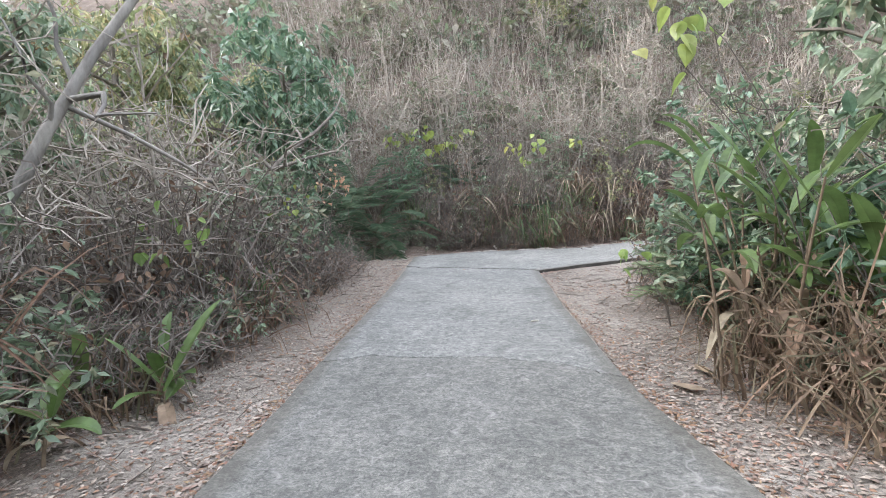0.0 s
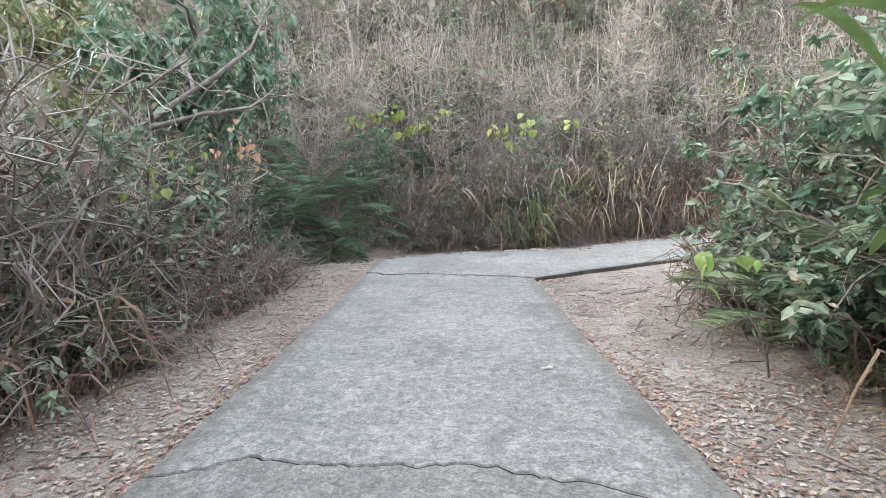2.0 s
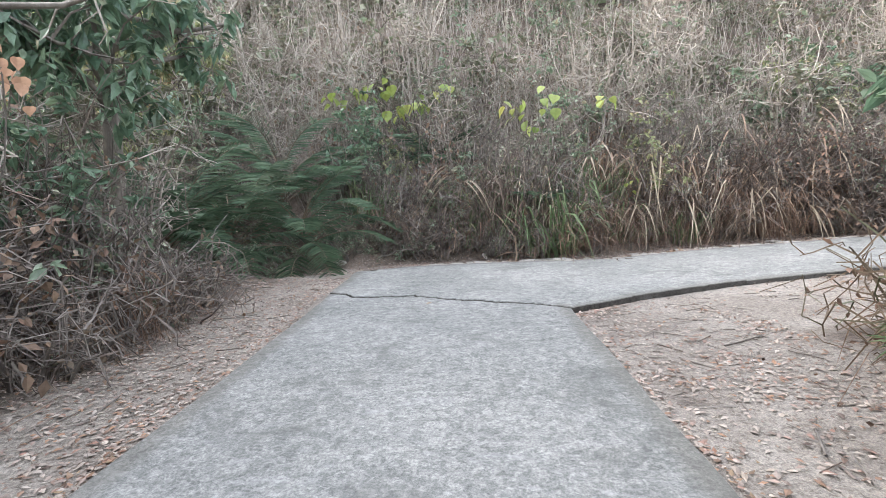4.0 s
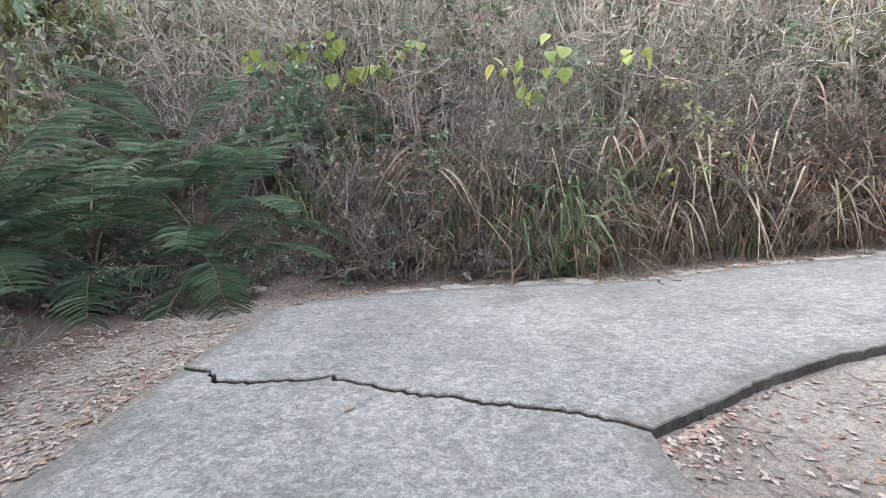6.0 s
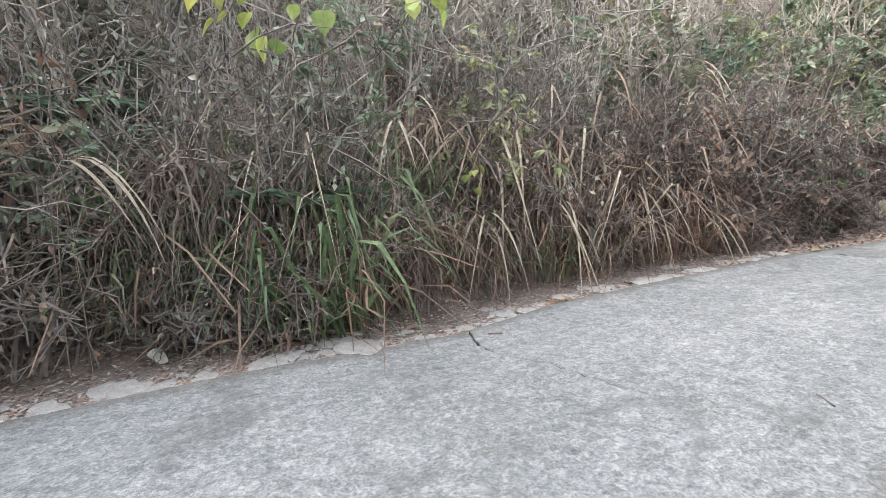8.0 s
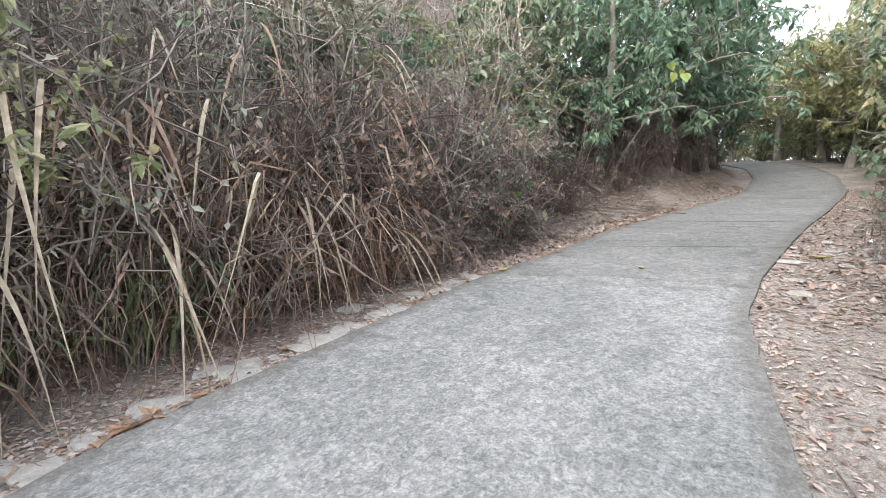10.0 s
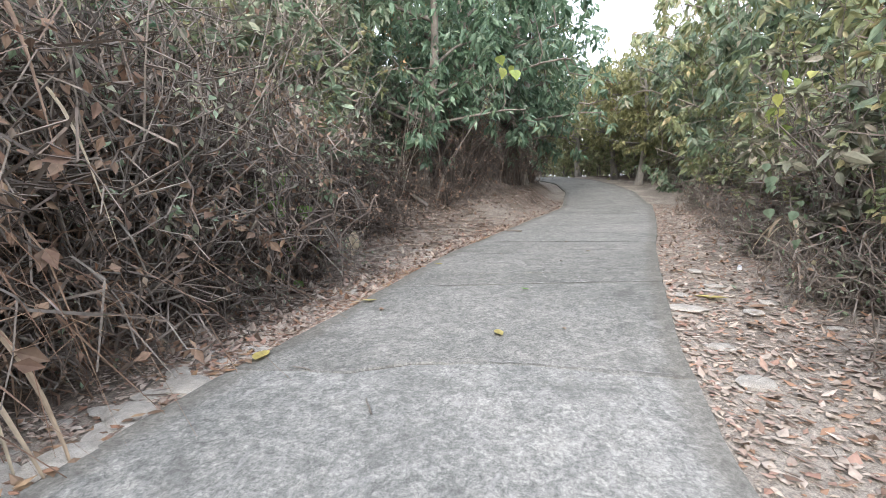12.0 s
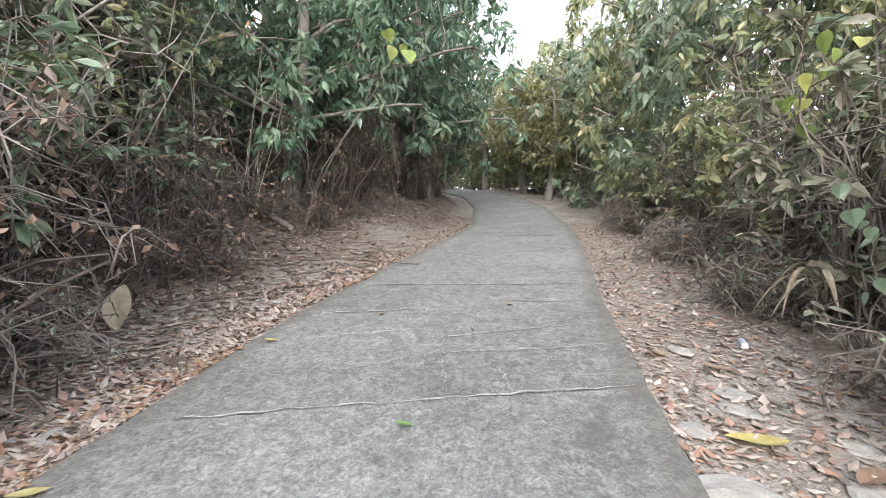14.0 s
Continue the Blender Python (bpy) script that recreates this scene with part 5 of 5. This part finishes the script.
bar("log", on_ground(16.72, 13.5, 0.05), on_ground(16.15, 15.1, 0.16), 0.05, M_BARK, "fallen bare branch lying on the earth bank", "log", 0.03)
for x, y, L, a, r in [(0.98, 3.71, 0.1, 10, 0.012), (-1.46, 11.5, 0.12, 20, 0.012), (3.58, 12.25, 0.14, 160, 0.01), (4.58, 10.02, 0.16, 60, 0.006), (8.69, 11.66, 0.2, 30, 0.005), (9.1, 12.3, 0.14, 80, 0.005),
                      (16.6, 11.55, 0.35, 70, 0.02), (13.2, 10.6, 0.12, 10, 0.006), (2.3, 5.2, 0.5, 60, 0.008), (2.2, 6.4, 0.35, 120, 0.007), (2.9, 7.0, 0.6, 30, 0.008), (-2.2, 5.6, 0.4, 100, 0.007), (-2.5, 8.1, 0.5, 30, 0.008),
                      (12.0, 8.9, 0.5, 20, 0.012), (13.5, 8.7, 0.4, 110, 0.009), (2.35, 2.4, 0.6, 115, 0.012)]:
    road_z = float(deck(x, y)) if float(outside(x, y)) < 0 else float(terrain(x, y))
    dx, dy = L / 2 * math.cos(radians(a)), L / 2 * math.sin(radians(a))
    bar("stick", (x - dx, y - dy, road_z + r), (x + dx, y + dy, road_z + r + 0.003), r, M_PLASTIC if x == 0.98 else M_TWIG, "short pale stick lying on the concrete" if x == 0.98 else "short dry stick lying on the ground", "stick", 0.004, 6)


def stone_mesh(seed):
    bm = bmesh.new()
    bmesh.ops.create_icosphere(bm, subdivisions=2, radius=1)
    r = np.random.default_rng(seed)
    f = r.normal(0, 1, (3, 3))
    for v in bm.verts:
        c = np.array(v.co)
        v.co = Vector(c * (1 + 0.16 * math.sin(f[0] @ c * 2.2) + 0.12 * math.sin(f[1] @ c * 3.7) + 0.05 * math.sin(f[2] @ c * 8)))
        v.co.z = max(v.co.z, -0.6) * 0.55
    me = bpy.data.meshes.new("stone")
    bm.to_mesh(me)
    bm.free()
    me.materials.append(M_STONE)
    return me


stones = [stone_mesh(i) for i in range(5)]
for i in range(270):
    if i < 220:
        x = rng.uniform(-0.6, 9.5)
        y = float(far_y(x)) + abs(rng.normal(0.05, 0.2)) + 0.03
        s = 0.025 + 0.11 * rng.uniform(0, 1) ** 2.2
    elif i < 250:
        x = rng.uniform(9.5, 17)
        y = float(far_y(x)) + rng.uniform(0.1, 0.9)
        s = 0.02 + 0.07 * rng.uniform(0, 1) ** 2
    else:
        x = rng.uniform(9.5, 14)
        y = float(near_y(x)) - rng.uniform(0.1, 1.4)
        s = 0.02 + 0.09 * rng.uniform(0, 1) ** 2
    ob = tagged(new("stone", stones[i % 5]), "rough grey rubble stone half sunk in the verge", "stone", "rubble along the road edge")
    ob.matrix_basis = pose(x, y, float(terrain(x, y)) + 0.12 * s, 0, 0, rng.uniform(0, 360)) @ Matrix.Diagonal((s * rng.uniform(0.8, 1.7), s, s * rng.uniform(0.3, 0.65), 1))
tagged(new("stone", stones[0]), "pale angular stone on the verge", "stone").matrix_basis = pose(-2.37, 12.4, float(terrain(-2.37, 12.4)) + 0.03, 0, 0, 30) @ Matrix.Diagonal((0.14, 0.1, 0.1, 1))


def litter(n, x, y, name, label, lo=0.02, hi=0.072, mat=None):
    z = np.where(outside(x, y) < 0.02, deck(x, y), terrain(x, y)) + 0.006 + rng.uniform(0, 0.014, n)
    way = random_way(n, 0.0, 0.16)
    sz = rng.uniform(lo, hi, n)
    return tagged(part(name, leaves(np.stack([x, y, z], 1), way, sz, 0.27, rng.uniform(-0.25, 0.2), -0.07, True), mat or M_LITTER), label, "leaf litter", kind="stuff")


def verge_points(n):
    """Spots on the dirt verges, thickest near the plants and against the slab edges."""
    out_x, out_y = [], []
    a = int(n * 0.22)
    y = rng.uniform(-3, 11, a)
    out_x.append(left_x(y) - 0.02 - 1.9 * rng.uniform(0, 1, a) ** 1.2)
    out_y.append(y)
    y = rng.uniform(-2, 9, a)
    out_x.append(right_x(y) + 0.02 + 2.0 * rng.uniform(0, 1, a) ** 1.3)
    out_y.append(np.minimum(y, near_y(out_x[-1]) - 0.05))
    x = rng.uniform(4, 24, a)
    out_x.append(x)
    out_y.append(near_y(x) - 0.02 - 2.2 * rng.uniform(0, 1, a) ** 1.4)
    b = n - 3 * a
    x = np.where(rng.uniform(0, 1, b) < 0.6, rng.uniform(-2, 13, b), rng.uniform(-4, 26, b))
    out_x.append(x)
    out_y.append(far_y(x) + 0.02 + 1.5 * rng.uniform(0, 1, b) ** 1.7)
    return np.concatenate(out_x), np.concatenate(out_y)


vx, vy = verge_points(64000)
sandy = (vx > 1.6) & (vy > 3.5) & (vy < 9.6) & (vx < 6)
keep = (outside(vx, vy) > 0.0) & (~sandy | (rng.uniform(0, 1, len(vx)) < 0.3 + 0.7 * (wobble(vx, vy, 2.3, 4.0) > 0.25)))
litter(int(keep.sum()), vx[keep], vy[keep], "leaf_litter", "dry brown and bleached fallen leaves strewn on the verges")
n = 34000
hx = rng.uniform(9, 26, n)
k = 5000
hx[k:k + 16000] = rng.uniform(9.5, 18, 16000)
hy = far_y(hx) + 0.1 + 3.2 * rng.uniform(0, 1, n) ** 1.2
hx[:k] = rng.uniform(8.5, 22, k)
hy[:k] = near_y(hx[:k]) - 0.03 - 1.9 * rng.uniform(0, 1, k)
litter(n, hx, hy, "bank_litter", "brown fallen leaves covering the earth bank", 0.045, 0.115)
ex = np.concatenate([rng.uniform(4.5, 17, 2400), left_x(0) - 0.01 - abs(rng.normal(0, 0.09, 700)), right_x(0) + 0.01 + abs(rng.normal(0, 0.09, 500))])
ey = np.concatenate([np.zeros(2400), rng.uniform(-2.5, 5, 700), rng.uniform(-2, 5, 500)])
ey[:2400] = far_y(ex[:2400]) + 0.01 + abs(rng.normal(0, 0.22, 2400)) * (0.6 + 0.5 * np.sin(ex[:2400] * 2.3))
ex[2400:3100] += left_x(ey[2400:3100]) - left_x(0)
ex[3100:] += right_x(ey[3100:]) - right_x(0)
drift = np.sin(ex[:2400] * 1.7) + np.sin(ex[:2400] * 4.1 + 1) + rng.normal(0, 0.7, 2400) > 0.6
litter(int(drift.sum()), ex[:2400][drift], ey[:2400][drift], "russet_litter", "russet and orange fallen leaves drifted against the concrete", 0.04, 0.11, M_EDGELEAF)
litter(1200, ex[2400:], ey[2400:], "small_russet_litter", "small reddish fallen leaves along the slab edge", 0.02, 0.055, M_EDGELEAF)
n = 2600
vx, vy = verge_points(n)
ang, L = rng.uniform(0, 2 * np.pi, n), rng.uniform(0.06, 0.3, n)
tw = np.stack([np.stack([vx + c * L * np.cos(ang), vy + c * L * np.sin(ang)], 1) for c in (-0.5, 0.0, 0.5)], 1)
keep = outside(vx, vy) > 0.15
bx, bl, ba = rng.uniform(9.5, 18, 500), rng.uniform(0.15, 0.7, 500), rng.uniform(0, np.pi, 500)
by = far_y(bx) + 0.5 + rng.uniform(0, 2.4, 500)
bank = np.stack([np.stack([bx + c * bl * np.cos(ba), by + c * bl * np.sin(ba)], 1) for c in (-0.5, 0.0, 0.5)], 1)
tw = np.concatenate([tw[keep], bank])
tz = terrain(tw[..., 0], tw[..., 1]).max(1, keepdims=True) + 0.008 + 0 * tw[..., 0]
tagged(part("twig_litter", tubes(np.concatenate([tw, tz[..., None]], 2), np.full(tw.shape[:2], 0.003) * rng.uniform(0.6, 1.8, (len(tw), 1))), M_TWIG), "thin dry twigs strewn on the verges", "twig litter", kind="stuff")


def fallen_leaf(x, y, L, mat, label, turn, up=0.0, tip=0.0, wide=0.24):
    t = np.linspace(0, 1, 8)
    q = np.stack([L * (t - 0.5), 0.06 * L * np.sin(t * 4), 0.12 * L * np.abs(t - 0.5) ** 1.3], -1)[None]
    prof = L * wide * np.sin(np.clip(t * 0.96 + 0.02, 0, 1) * np.pi) ** 0.8
    ob = part("fallen_leaf", ribbons(q, prof[None], np.array([[0, 1.0, 0.05]]), 0.3), mat)
    z = float(deck(x, y)) if float(outside(x, y)) < 0 else float(terrain(x, y)) + 0.015
    ob.matrix_basis = pose(x, y, z + 0.012 + up, tip, tip * 0.6, turn)
    return tagged(ob, label, "leaf", "larger fallen leaves")


for x, y, L, m, a in [(10.02, 11.1, 0.16, M_YELLOW, 20), (-0.16, 8.5, 0.1, M_BROWNLEAF, 60), (9.23, 12.68, 0.2, M_YELLOW, 10), (11.4, 9.2, 0.3, M_YELLOW, 85), (11.5, 11.0, 0.1, M_FRESH, 70), (10.9, 12.55, 0.16, M_YELLOW, 120),
                      (10.6, 12.3, 0.1, M_BROWNLEAF, 30), (12.9, 12.3, 0.14, M_YELLOW, 80), (14.0, 10.2, 0.1, M_BROWNLEAF, 50), (12.6, 9.2, 0.18, M_BROWNLEAF, 10), (10.6, 9.1, 0.2, M_BROWNLEAF, 40), (11.1, 8.9, 0.22, M_BROWNLEAF, 130),
                      (12.3, 8.95, 0.2, M_BROWNLEAF, 60), (2.1, 1.5, 0.3, M_PALELEAF, 150), (2.4, 1.9, 0.25, M_BROWNLEAF, 100), (3.0, 12.95, 0.2, M_BROWNLEAF, 40), (6.0, 13.0, 0.2, M_BROWNLEAF, 0), (4.2, 12.9, 0.16, M_BROWNLEAF, 70), (13.7, 11.5, 0.1, M_BROWNLEAF, 10), (10.2, 10.6, 0.07, M_BROWNLEAF, 10), (15.0, 10.5, 0.12, M_BROWNLEAF, 160)]:
    fallen_leaf(x, y, L, m, "yellow fallen leaf lying on the road" if m is M_YELLOW else "green leaf lying on the road" if m is M_FRESH else "curled brown fallen leaf on the ground", a)
big = fallen_leaf(12.95, 13.6, 0.42, M_PALELEAF, "very large bleached dead leaf caught on the bank", 0, 0.2, 0, 0.25)
big.matrix_basis = pose(12.9, 13.6, float(terrain(12.9, 13.6)) + 0.2, 0, -55, 25)
scrap = fallen_leaf(0.7, 12.98, 0.2, M_PLASTIC, "small dirty white plastic scrap on the bank", 40, 0.06, 50, 0.36)
scrap.name = "plastic_scrap"
tagged(scrap, category="litter", group="rubbish")
bm = bmesh.new()
bmesh.ops.create_cone(bm, cap_ends=True, segments=18, radius1=0.033, radius2=0.033, depth=0.15)
for v in bm.verts:
    v.co.x *= 0.75 + 0.1 * math.sin(v.co.z * 40)
bmesh.ops.bevel(bm, geom=[e for e in bm.edges if abs(e.verts[0].co.z - e.verts[1].co.z) < 1e-4], offset=0.006, segments=2, affect="EDGES")
can = part("drink_can", bm, M_TIN)
can.matrix_basis = pose(12.77, 8.5, float(terrain(12.77, 8.5)) + 0.03, 90, 0, 70)
tagged(can, "crushed silver-blue drink can lying in the litter", "can")
